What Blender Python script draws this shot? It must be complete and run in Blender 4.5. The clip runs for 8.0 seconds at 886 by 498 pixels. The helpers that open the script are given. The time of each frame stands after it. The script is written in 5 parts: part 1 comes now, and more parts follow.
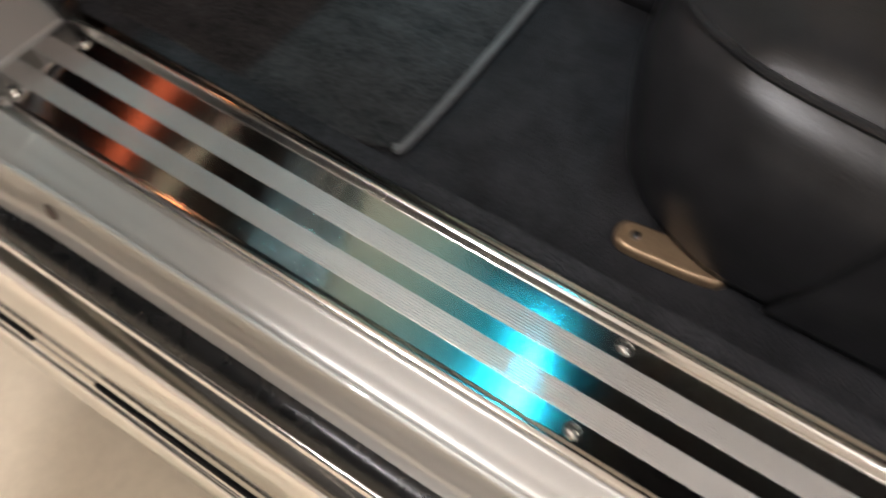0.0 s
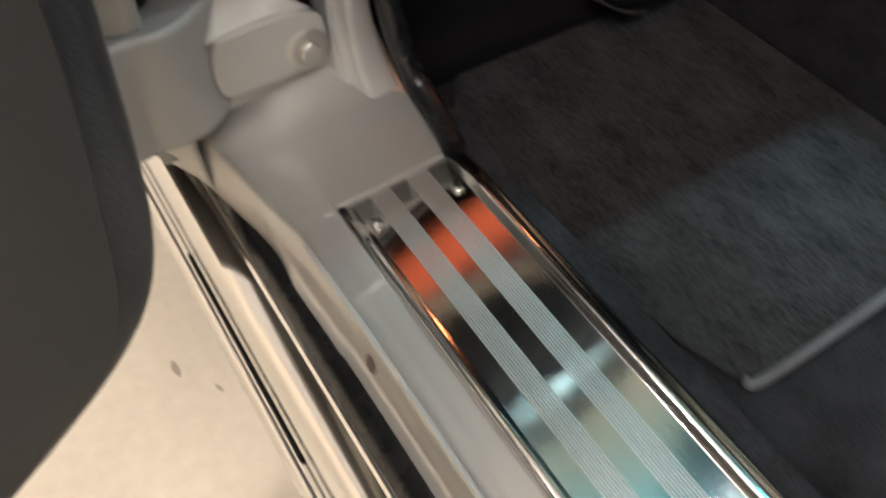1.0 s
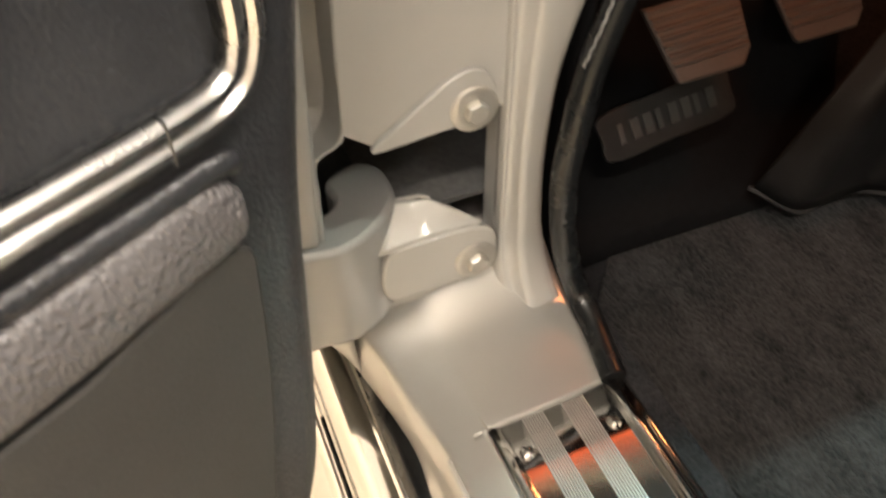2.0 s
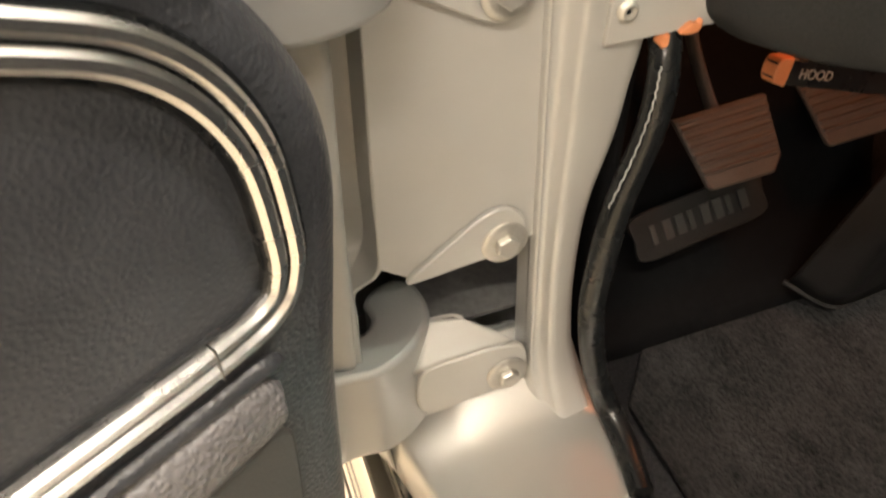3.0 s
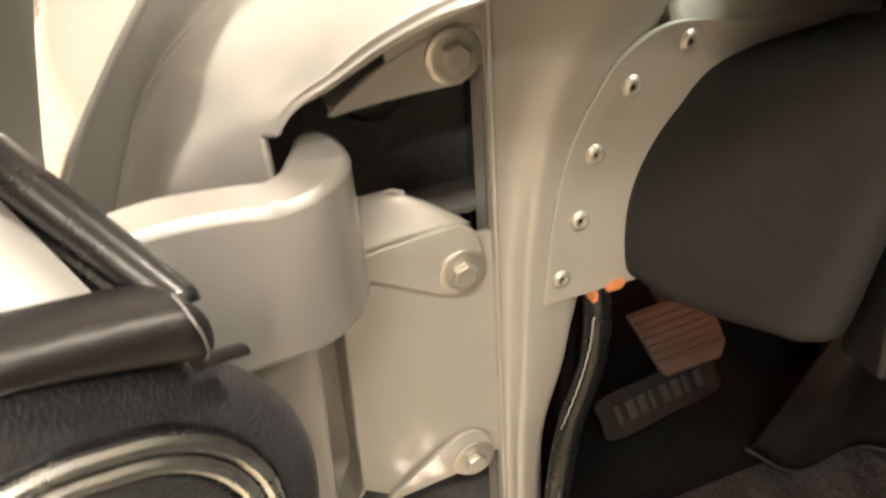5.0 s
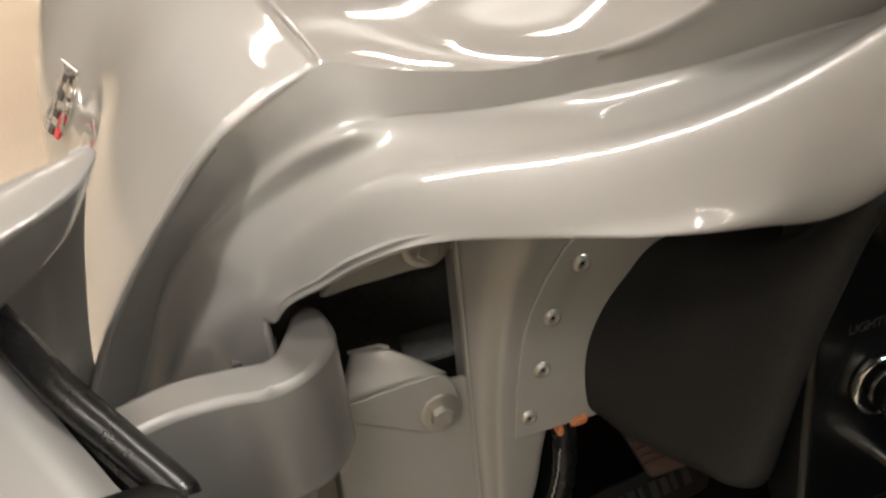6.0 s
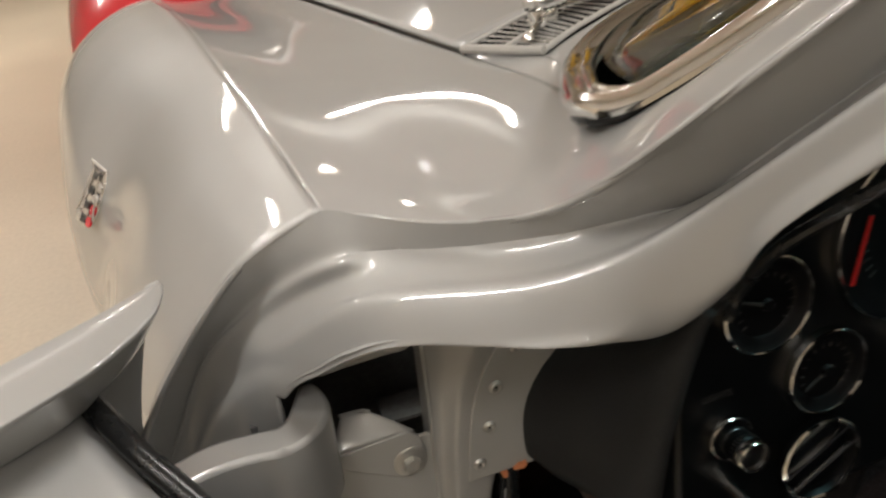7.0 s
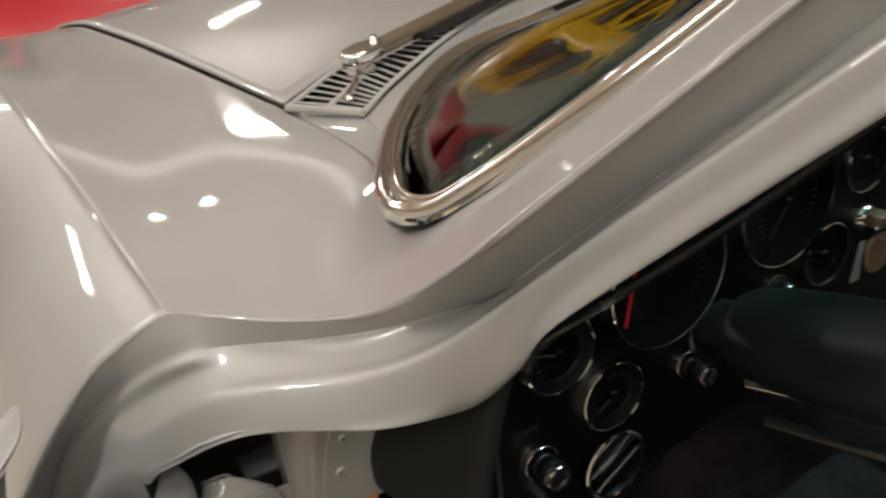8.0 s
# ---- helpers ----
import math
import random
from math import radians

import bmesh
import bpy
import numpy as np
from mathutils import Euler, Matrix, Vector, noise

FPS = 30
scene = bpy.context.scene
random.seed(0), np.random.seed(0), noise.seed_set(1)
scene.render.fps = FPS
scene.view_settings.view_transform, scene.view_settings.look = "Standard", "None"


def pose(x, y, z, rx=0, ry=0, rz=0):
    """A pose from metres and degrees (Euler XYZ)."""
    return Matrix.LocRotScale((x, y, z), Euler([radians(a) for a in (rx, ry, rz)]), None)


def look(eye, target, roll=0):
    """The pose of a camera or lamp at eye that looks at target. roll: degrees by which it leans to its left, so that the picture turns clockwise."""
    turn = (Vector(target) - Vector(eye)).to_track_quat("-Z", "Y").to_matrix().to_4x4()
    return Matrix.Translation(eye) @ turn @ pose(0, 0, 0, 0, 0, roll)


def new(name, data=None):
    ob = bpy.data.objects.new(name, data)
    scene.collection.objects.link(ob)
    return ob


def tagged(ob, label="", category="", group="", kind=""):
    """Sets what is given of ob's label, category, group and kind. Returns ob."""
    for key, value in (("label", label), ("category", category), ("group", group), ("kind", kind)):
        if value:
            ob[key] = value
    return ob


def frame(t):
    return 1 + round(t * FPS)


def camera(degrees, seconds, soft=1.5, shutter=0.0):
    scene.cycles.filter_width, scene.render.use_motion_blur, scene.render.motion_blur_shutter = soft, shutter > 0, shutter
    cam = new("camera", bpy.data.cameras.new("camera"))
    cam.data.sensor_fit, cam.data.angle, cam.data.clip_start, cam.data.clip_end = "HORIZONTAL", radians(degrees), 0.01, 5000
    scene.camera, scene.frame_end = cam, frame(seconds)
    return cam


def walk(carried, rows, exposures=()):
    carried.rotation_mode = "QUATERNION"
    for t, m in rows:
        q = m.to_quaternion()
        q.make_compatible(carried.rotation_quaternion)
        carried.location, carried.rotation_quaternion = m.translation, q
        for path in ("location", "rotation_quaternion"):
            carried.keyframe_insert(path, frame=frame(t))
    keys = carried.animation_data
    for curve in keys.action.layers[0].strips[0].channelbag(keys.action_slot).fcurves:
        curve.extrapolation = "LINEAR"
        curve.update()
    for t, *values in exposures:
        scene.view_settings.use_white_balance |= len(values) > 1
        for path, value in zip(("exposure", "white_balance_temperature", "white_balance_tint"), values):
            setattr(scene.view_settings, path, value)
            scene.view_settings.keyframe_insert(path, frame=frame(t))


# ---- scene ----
cam = camera(59.0, 8.0, 2.2, 0.5)
EXPOSURES = [(0, 0.72, 6080, 14), (1, 0.94, 6030, 12), (2, 1.67, 6800, 11), (3.5, 1.80, 7000, 10), (4.5, 1.86, 7300, 10), (5.2, 1.48, 7450, 11), (6.3, -0.02, 6350, 10), (8, -0.14, 6350, 10)]
PATH = [
    (0, (-0.197, -0.572, 0.778), (0.801, -0.036, -0.871), 5.7),
    (0.5, (-0.169, -0.491, 0.766), (0.677, 0.296, -0.866), 4.6),
    (1, (-0.158, -0.426, 0.764), (0.523, 0.62, -0.799), 0.8),
    (1.5, (-0.155, -0.379, 0.788), (0.44, 0.849, -0.675), -0.3),
    (2, (-0.157, -0.342, 0.813), (0.373, 0.963, -0.607), -0.6),
    (2.2, (-0.153, -0.332, 0.828), (0.338, 0.986, -0.594), -1.2),
    (3.5, (-0.141, -0.326, 0.887), (0.317, 1.144, -0.39), -3.6),
    (4, (-0.141, -0.33, 0.912), (0.337, 1.181, -0.308), -4.1),
    (4.5, (-0.132, -0.336, 0.939), (0.375, 1.207, -0.227), -4.6),
    (5, (-0.127, -0.347, 0.972), (0.408, 1.223, -0.145), -4.5),
    (5.2, (-0.121, -0.353, 0.99), (0.417, 1.233, -0.102), -4.7),
    (6.3, (-0.089, -0.405, 1.096), (0.358, 1.266, 0.092), -6.1),
    (6.5, (-0.096, -0.424, 1.115), (0.367, 1.252, 0.128), -5.7),
    (7, (-0.106, -0.494, 1.185), (0.417, 1.18, 0.223), -5.5),
    (7.5, (-0.098, -0.546, 1.256), (0.559, 1.07, 0.277), -5.8),
    (8, (-0.09, -0.528, 1.302), (0.743, 0.946, 0.237), -4.4),
]
walk(cam, [(t, look(eye, target, roll)) for t, eye, target, roll in PATH], EXPOSURES)

import functools

# ---- light ----
world = bpy.data.worlds.new("room_air")
scene.world = world
world.use_nodes = True
world.node_tree.nodes["Background"].inputs[0].default_value = (0.9, 0.8, 0.68, 1)
world.node_tree.nodes["Background"].inputs[1].default_value = 0.12
scene.view_settings.exposure = 0.0


def area_lamp(name, place, size_x, size_y, watts, colour, turn=(0, 0, 0)):
    lamp = bpy.data.lights.new(name, "AREA")
    lamp.shape, lamp.size, lamp.size_y = "RECTANGLE", size_x, size_y
    lamp.energy, lamp.color = watts, colour
    ob = new(name, lamp)
    ob.matrix_basis = pose(*place, *turn)
    return ob


WARM = (1.0, 0.955, 0.895)
CEIL = 3.9
# place in plan, length, turn, watts down, watts up
TUBES = [(2.30, 8.51, 1.15, 46, 50, 16), (1.06, 4.85, 0.1, 40, 5, 2), (-1.45, 6.2, 1.0, 0, 55, 16), (-2.7, 4.8, 1.0, 0, 55, 16), (1.6, -0.2, 1.1, 0, 52, 3), (-2.2, 0.4, 1.5, 0, 59, 18), (-1.1, -1.9, 1.5, 0, 22, 7), (1.3, -2.6, 1.5, 0, 22, 7), (-2.6, -3.6, 1.5, 0, 22, 7)]
for tx, ty, length, turn, watts, upward in TUBES:
    area_lamp("tube_light", (tx, ty, CEIL - 0.615), length, 0.09, watts, WARM, (0, 0, turn))
    area_lamp("tube_uplight", (tx, ty, CEIL - 0.46), length + 0.8, 1.0, upward, WARM, (180, 0, -turn))

# amber light on the pedals under the dashboard, set apart from the glowing panel
AMBER = (1.0, 0.30, 0.10)
area_lamp("amber_light", (0.310, 0.020, 0.700), 0.04, 0.04, 0.11, AMBER, (24, -12, 0))


# ---- materials ----
def material(name):
    m = bpy.data.materials.new(name)
    m.use_nodes = True
    nt = m.node_tree
    return m, nt, nt.nodes["Principled BSDF"]


def put(nt, a, b):
    nt.links.new(a, b)


def noise_node(nt, scale, detail=4, rough=0.5, stretch=None):
    n = nt.nodes.new("ShaderNodeTexNoise")
    n.inputs["Scale"].default_value, n.inputs["Detail"].default_value = scale, detail
    n.inputs["Roughness"].default_value = rough
    co = nt.nodes.new("ShaderNodeTexCoord")
    if stretch:
        mp = nt.nodes.new("ShaderNodeMapping")
        mp.inputs["Scale"].default_value = stretch
        put(nt, co.outputs["Object"], mp.inputs["Vector"])
        put(nt, mp.outputs["Vector"], n.inputs["Vector"])
    else:
        put(nt, co.outputs["Object"], n.inputs["Vector"])
    return n


def ramp(nt, source, low, high, at=(0.3, 0.7)):
    r = nt.nodes.new("ShaderNodeValToRGB")
    r.color_ramp.elements[0].position, r.color_ramp.elements[1].position = at
    r.color_ramp.elements[0].color, r.color_ramp.elements[1].color = (*low, 1), (*high, 1)
    put(nt, source, r.inputs[0])
    return r.outputs[0]


def bump(nt, bsdf, source, strength, distance):
    b = nt.nodes.new("ShaderNodeBump")
    b.inputs["Strength"].default_value, b.inputs["Distance"].default_value = strength, distance
    put(nt, source, b.inputs["Height"])
    put(nt, b.outputs["Normal"], bsdf.inputs["Normal"])


def surface(name, low, high, rough, metal=0.0, fine=400, wide=14, relief=0.0, depth=0.001, coat=0.0, rough_var=0.06, spec=0.5, stretch=None):
    """Two scales of variation in colour, gloss and relief."""
    m, nt, p = material(name)
    a, b = noise_node(nt, wide, 5, 0.6, stretch), noise_node(nt, fine, 3, 0.6, stretch)
    mix = nt.nodes.new("ShaderNodeMath")
    mix.operation = "MULTIPLY_ADD"
    mix.inputs[1].default_value, mix.inputs[2].default_value = 0.5, 0.0
    put(nt, b.outputs["Fac"], mix.inputs[0])
    half = nt.nodes.new("ShaderNodeMath")
    half.operation = "MULTIPLY_ADD"
    half.inputs[1].default_value = 0.5
    put(nt, a.outputs["Fac"], half.inputs[0])
    put(nt, mix.outputs[0], half.inputs[2])
    put(nt, ramp(nt, half.outputs[0], low, high), p.inputs["Base Color"])
    rr = nt.nodes.new("ShaderNodeMapRange")
    rr.inputs["To Min"].default_value, rr.inputs["To Max"].default_value = rough - rough_var, rough + rough_var
    put(nt, a.outputs["Fac"], rr.inputs["Value"])
    put(nt, rr.outputs["Result"], p.inputs["Roughness"])
    p.inputs["Metallic"].default_value = metal
    p.inputs["Specular IOR Level"].default_value = spec
    p.inputs["Coat Weight"].default_value, p.inputs["Coat Roughness"].default_value = coat, 0.03
    if relief:
        bump(nt, p, b.outputs["Fac"], relief, depth)
    return m


def grained(name, low, high, rough, cell, relief, depth, rough_var=0.08, spec=0.5):
    """Vinyl or leather: pebbled cells, creases between them, slow changes of gloss."""
    m, nt, p = material(name)
    co = nt.nodes.new("ShaderNodeTexCoord")
    warp = noise_node(nt, cell * .35, 3, .6)
    add = nt.nodes.new("ShaderNodeVectorMath")
    add.operation = "MULTIPLY_ADD"
    add.inputs[1].default_value = (.0016, .0016, .0016)
    put(nt, warp.outputs["Color"], add.inputs[0])
    put(nt, co.outputs["Object"], add.inputs[2])
    v = nt.nodes.new("ShaderNodeTexVoronoi")
    v.feature = "SMOOTH_F1"
    v.inputs["Scale"].default_value = cell
    put(nt, add.outputs[0], v.inputs["Vector"])
    a = noise_node(nt, 18, 5, .6)
    put(nt, ramp(nt, a.outputs["Fac"], low, high), p.inputs["Base Color"])
    rr = nt.nodes.new("ShaderNodeMapRange")
    rr.inputs["To Min"].default_value, rr.inputs["To Max"].default_value = rough - rough_var, rough + rough_var
    put(nt, a.outputs["Fac"], rr.inputs["Value"])
    put(nt, rr.outputs["Result"], p.inputs["Roughness"])
    p.inputs["Specular IOR Level"].default_value = spec
    inv = nt.nodes.new("ShaderNodeMath")
    inv.operation = "SUBTRACT"
    inv.inputs[0].default_value = 1.0
    put(nt, v.outputs["Distance"], inv.inputs[1])
    bump(nt, p, inv.outputs[0], relief, depth)
    return m


SILVER = surface("silver_paint", (0.338, 0.336, 0.326), (0.396, 0.394, 0.384), 0.52, 0.32, fine=5200, wide=6, relief=0.02, depth=0.0002, coat=1.0, rough_var=0.02)
SATIN = surface("satin_silver", (0.390, 0.379, 0.355), (0.462, 0.451, 0.425), 0.50, 0.2, fine=3600, wide=9, relief=0.03, depth=0.0003, coat=0.4, rough_var=0.05)
SILLPAINT = surface("sill_silver", (0.40, 0.388, 0.362), (0.47, 0.457, 0.430), 0.34, 0.5, fine=3600, wide=9, relief=0.03, depth=0.0003, coat=0.3, rough_var=0.06)
CHROME = surface("chrome", (0.74, 0.73, 0.71), (0.82, 0.81, 0.79), 0.07, 1.0, fine=900, wide=30, rough_var=0.03)
POLISHED = surface("polished_aluminium", (0.66, 0.65, 0.63), (0.78, 0.77, 0.75), 0.12, 1.0, fine=700, wide=26, relief=0.005, depth=0.0003, rough_var=0.05, stretch=(1, 0.12, 1))
PLATE = surface("buffed_aluminium", (0.70, 0.69, 0.67), (0.82, 0.81, 0.79), 0.115, 1.0, fine=420, wide=16, relief=0.025, depth=0.0006, rough_var=0.06, stretch=(1, 0.25, 1))
SATINTRIM = surface("bright_trim", (0.70, 0.69, 0.68), (0.80, 0.79, 0.78), 0.27, 1.0, fine=900, wide=30, rough_var=0.04)
BRUSHED = surface("brushed_aluminium", (0.46, 0.445, 0.42), (0.60, 0.585, 0.56), 0.46, 0.7, fine=1600, wide=40, relief=0.05, depth=0.0002, stretch=(1, 0.05, 1))
BOLT = surface("painted_bolt", (0.42, 0.40, 0.36), (0.56, 0.54, 0.50), 0.34, 0.6, fine=900, wide=60, relief=0.1, depth=0.0004)
VINYL = grained("black_vinyl", (0.020, 0.0208, 0.0236), (0.038, 0.0392, 0.0430), 0.37, 520, 0.5, 0.0010)
CAPVINYL = grained("smooth_black_vinyl", (0.008, 0.0076, 0.0076), (0.015, 0.0144, 0.0143), 0.42, 300, 0.25, 0.0009, spec=0.3)
GRAIN = grained("grained_vinyl", (0.085, 0.080, 0.082), (0.14, 0.134, 0.136), 0.44, 470, 0.95, 0.0014)
LEATHER = grained("black_leather", (0.013, 0.013, 0.0137), (0.025, 0.0247, 0.0257), 0.30, 520, 0.22, 0.0009, spec=0.36)
RUBBER = surface("black_rubber", (0.005, 0.0055, 0.006), (0.012, 0.0125, 0.013), 0.27, 0, fine=260, wide=34, relief=0.2, depth=0.0006, rough_var=0.12, spec=0.4)
CARPET = surface("black_carpet", (0.007, 0.0073, 0.0084), (0.044, 0.0445, 0.0480), 0.95, 0, fine=380, wide=22, relief=1.0, depth=0.003, spec=0.1)
MATPILE = surface("mat_pile", (0.007, 0.0071, 0.0075), (0.066, 0.0665, 0.0680), 0.95, 0, fine=320, wide=30, relief=1.0, depth=0.004, spec=0.1, stretch=(1, 0.5, 1))
PIPING = surface("grey_binding", (0.075, 0.075, 0.077), (0.15, 0.15, 0.152), 0.75, 0, fine=600, wide=50, relief=0.5, depth=0.001)
DASH = surface("dash_black", (0.0016, 0.0018, 0.0020), (0.0032, 0.0035, 0.0038), 0.34, 0, fine=700, wide=22, relief=0.1, depth=0.0004, spec=0.25)
SOFT = surface("charcoal_panel", (0.016, 0.0163, 0.0167), (0.031, 0.0315, 0.0322), 0.58, 0, fine=620, wide=16, relief=0.2, depth=0.0006, spec=0.18, rough_var=0.12)
COLUMN = surface("column_grey", (0.010, 0.014, 0.0145), (0.016, 0.021, 0.022), 0.40, 0, fine=400, wide=20, spec=0.3)
DIAL = surface("dial_black", (0.002, 0.002, 0.0022), (0.004, 0.004, 0.0045), 0.45, 0, spec=0.2)
# near-black that holds the shade of footwell, wells and slots in its colour
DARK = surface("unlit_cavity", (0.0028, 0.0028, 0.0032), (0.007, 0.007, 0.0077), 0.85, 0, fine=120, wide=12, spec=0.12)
PEDALRUB = surface("pedal_rubber", (0.046, 0.037, 0.032), (0.080, 0.064, 0.055), 0.6, 0, fine=500, wide=40, relief=0.25, depth=0.0007)
FLOOR = surface("painted_concrete", (0.50, 0.42, 0.31), (0.62, 0.53, 0.40), 0.42, 0, fine=60, wide=1.4, relief=0.08, depth=0.002, rough_var=0.1)
WALL = surface("pale_wall", (0.66, 0.63, 0.58), (0.76, 0.73, 0.68), 0.8, 0, fine=50, wide=1.2, relief=0.1, depth=0.002)
CEILING = surface("ceiling_paint", (0.76, 0.74, 0.70), (0.84, 0.82, 0.78), 0.85, 0, fine=40, wide=1.0)
REDPAINT = surface("red_paint", (0.52, 0.006, 0.016), (0.62, 0.010, 0.024), 0.3, 0, fine=1000, wide=4, coat=1.0)
YELLOWPAINT = surface("yellow_paint", (0.72, 0.42, 0.01), (0.80, 0.48, 0.02), 0.3, 0, fine=1000, wide=4, coat=1.0)
CARGLASS = surface("dark_car_glass", (0.020, 0.026, 0.026), (0.030, 0.036, 0.036), 0.05, 0, fine=200, wide=3, coat=1.0, rough_var=0.02, spec=0.8)
TRACK = surface("bronze_track", (0.22, 0.15, 0.09), (0.36, 0.25, 0.15), 0.4, 0.6, fine=260, wide=50)
RED = surface("red_needle", (0.6, 0.02, 0.02), (0.7, 0.03, 0.03), 0.4)
PALE = surface("pale_print", (0.30, 0.30, 0.29), (0.38, 0.38, 0.37), 0.5)
DIMPRINT = surface("dim_print", (0.024, 0.023, 0.022), (0.036, 0.034, 0.033), 0.6)
TAG = surface("brown_key_tag", (0.16, 0.09, 0.05), (0.26, 0.16, 0.09), 0.5, 0, fine=300, wide=60)
# amber light on small parts, put into their colour
ORANGE = surface("amber_lit_orange", (0.55, 0.19, 0.08), (0.68, 0.27, 0.12), 0.5)
STEEL = surface("dark_steel", (0.10, 0.10, 0.10), (0.18, 0.18, 0.18), 0.35, 1.0, fine=300, wide=40)
PANELGREY = surface("grey_panel_vinyl", (0.036, 0.035, 0.033), (0.056, 0.054, 0.050), 0.55, 0, fine=620, wide=16, relief=0.25, depth=0.0006, spec=0.35)
# hinge cavity: its gloom is put into the walls' colour, the floor is paler
CAVITY = surface("pale_cavity_floor", (0.24, 0.238, 0.23), (0.42, 0.415, 0.40), 0.8, 0, fine=160, wide=12)
GLOOM = surface("shaded_cavity_wall", (0.075, 0.074, 0.073), (0.16, 0.158, 0.155), 0.7, 0, fine=160, wide=12)
SCUFF = surface("floor_scuff", (0.26, 0.20, 0.14), (0.36, 0.29, 0.21), 0.6, 0, fine=300, wide=60)
STAIN = surface("dried_drip", (0.05, 0.035, 0.028), (0.10, 0.07, 0.055), 0.5, 0, fine=900, wide=200)


def glowing(name, colour, strength):
    m, nt, p = material(name)
    p.inputs["Base Color"].default_value = (*colour, 1)
    p.inputs["Emission Color"].default_value = (*colour, 1)
    p.inputs["Emission Strength"].default_value = strength
    return m


# uneven amber glow, made for its streak in the sill plate
AMBERGLOW = glowing("amber_streak_glow", (1.0, 0.21, 0.08), 0.5)
tree = AMBERGLOW.node_tree
uneven = tree.nodes.new("ShaderNodeMapRange")
uneven.inputs["From Min"].default_value, uneven.inputs["From Max"].default_value = 0.35, 0.65
uneven.inputs["To Min"].default_value, uneven.inputs["To Max"].default_value = 0.06, 0.50
put(tree, noise_node(tree, 26, 3, .6).outputs["Fac"], uneven.inputs["Value"])
put(tree, uneven.outputs["Result"], tree.nodes["Principled BSDF"].inputs["Emission Strength"])
TUBEGLOW = glowing("tube_diffuser", (1.0, 0.88, 0.72), 14.0)


def glass_material(name, low, middle, high, at):
    """Thin clear glass: tinted low and, above the height at, with a shade band; mirror-like at a slant."""
    m, nt, p = material(name)
    nt.nodes.remove(p)
    co = nt.nodes.new("ShaderNodeTexCoord")
    xyz = nt.nodes.new("ShaderNodeSeparateXYZ")
    put(nt, co.outputs["Object"], xyz.inputs[0])
    span = nt.nodes.new("ShaderNodeMapRange")
    span.inputs["From Min"].default_value, span.inputs["From Max"].default_value = at - .10, at + .10
    put(nt, xyz.outputs["Z"], span.inputs["Value"])
    clear = nt.nodes.new("ShaderNodeBsdfTransparent")
    tint = nt.nodes.new("ShaderNodeValToRGB")
    tint.color_ramp.elements.new(0.5)
    for stop, (place, colour) in zip(tint.color_ramp.elements, ((0, low), (.5, middle), (1, high))):
        stop.position, stop.color = place, (*colour, 1)
    put(nt, span.outputs["Result"], tint.inputs[0])
    put(nt, tint.outputs[0], clear.inputs["Color"])
    gloss = nt.nodes.new("ShaderNodeBsdfGlossy")
    gloss.inputs["Roughness"].default_value = 0.01
    facing = nt.nodes.new("ShaderNodeLayerWeight")
    facing.inputs["Blend"].default_value = 0.5
    power = nt.nodes.new("ShaderNodeMath")
    power.operation = "POWER"
    power.inputs[1].default_value = 5.0
    put(nt, facing.outputs["Facing"], power.inputs[0])
    slant = nt.nodes.new("ShaderNodeMath")
    slant.operation = "MULTIPLY_ADD"
    slant.inputs[1].default_value, slant.inputs[2].default_value = 0.957, 0.043
    put(nt, power.outputs[0], slant.inputs[0])
    mix = nt.nodes.new("ShaderNodeMixShader")
    put(nt, slant.outputs[0], mix.inputs[0])
    put(nt, clear.outputs[0], mix.inputs[1])
    put(nt, gloss.outputs[0], mix.inputs[2])
    put(nt, mix.outputs[0], nt.nodes["Material Output"].inputs["Surface"])
    return m


GLASS = glass_material("tinted_glass", (0.86, 0.94, 0.92), (0.66, 0.88, 0.91), (0.09, 0.44, 0.52), 1.200)


# ---- mesh tools ----
def part(name, bm, mat, parent=None, label="", smooth=True, thick=0.0, edge=0.0, sharp=40):
    """Links bm as one mesh object under parent."""
    bmesh.ops.recalc_face_normals(bm, faces=bm.faces) if not thick else None
    for f in bm.faces:
        f.smooth = smooth
    if smooth:
        for e in bm.edges:
            if len(e.link_faces) == 2 and e.calc_face_angle(0) > radians(sharp):
                e.smooth = False
    me = bpy.data.meshes.new(name)
    bm.to_mesh(me)
    bm.free()
    for mm in (mat if isinstance(mat, (list, tuple)) else [mat]):
        me.materials.append(mm)
    ob = new(name, me)
    if thick:
        s = ob.modifiers.new("thickness", "SOLIDIFY")
        s.thickness, s.offset = thick, -1.0
    if edge:
        b = ob.modifiers.new("edge", "BEVEL")
        b.width, b.segments, b.limit_method, b.angle_limit = edge, 2, "ANGLE", radians(35)
        b.harden_normals = False
    if parent:
        ob.parent = parent
    if label:
        tagged(ob, label)
    return ob


def spline(points, n):
    """A smooth curve through the points, n places, even steps between points."""
    p = [np.array(q, float) for q in points]
    p = [2 * p[0] - p[1]] + p + [2 * p[-1] - p[-2]]
    out, spans = [], len(p) - 3
    for i in range(n):
        s = i / (n - 1) * spans
        k = min(int(s), spans - 1)
        t = s - k
        a, b, c, d = p[k:k + 4]
        out.append(0.5 * (2 * b + (c - a) * t + (2 * a - 5 * b + 4 * c - d) * t * t + (3 * b - a - 3 * c + d) * t ** 3))
    return out


def grid(bm, rows):
    vs = [[bm.verts.new(tuple(q)) for q in r] for r in rows]
    for a, b in zip(vs, vs[1:]):
        for i in range(len(a) - 1):
            bm.faces.new((a[i], a[i + 1], b[i + 1], b[i]))
    return vs


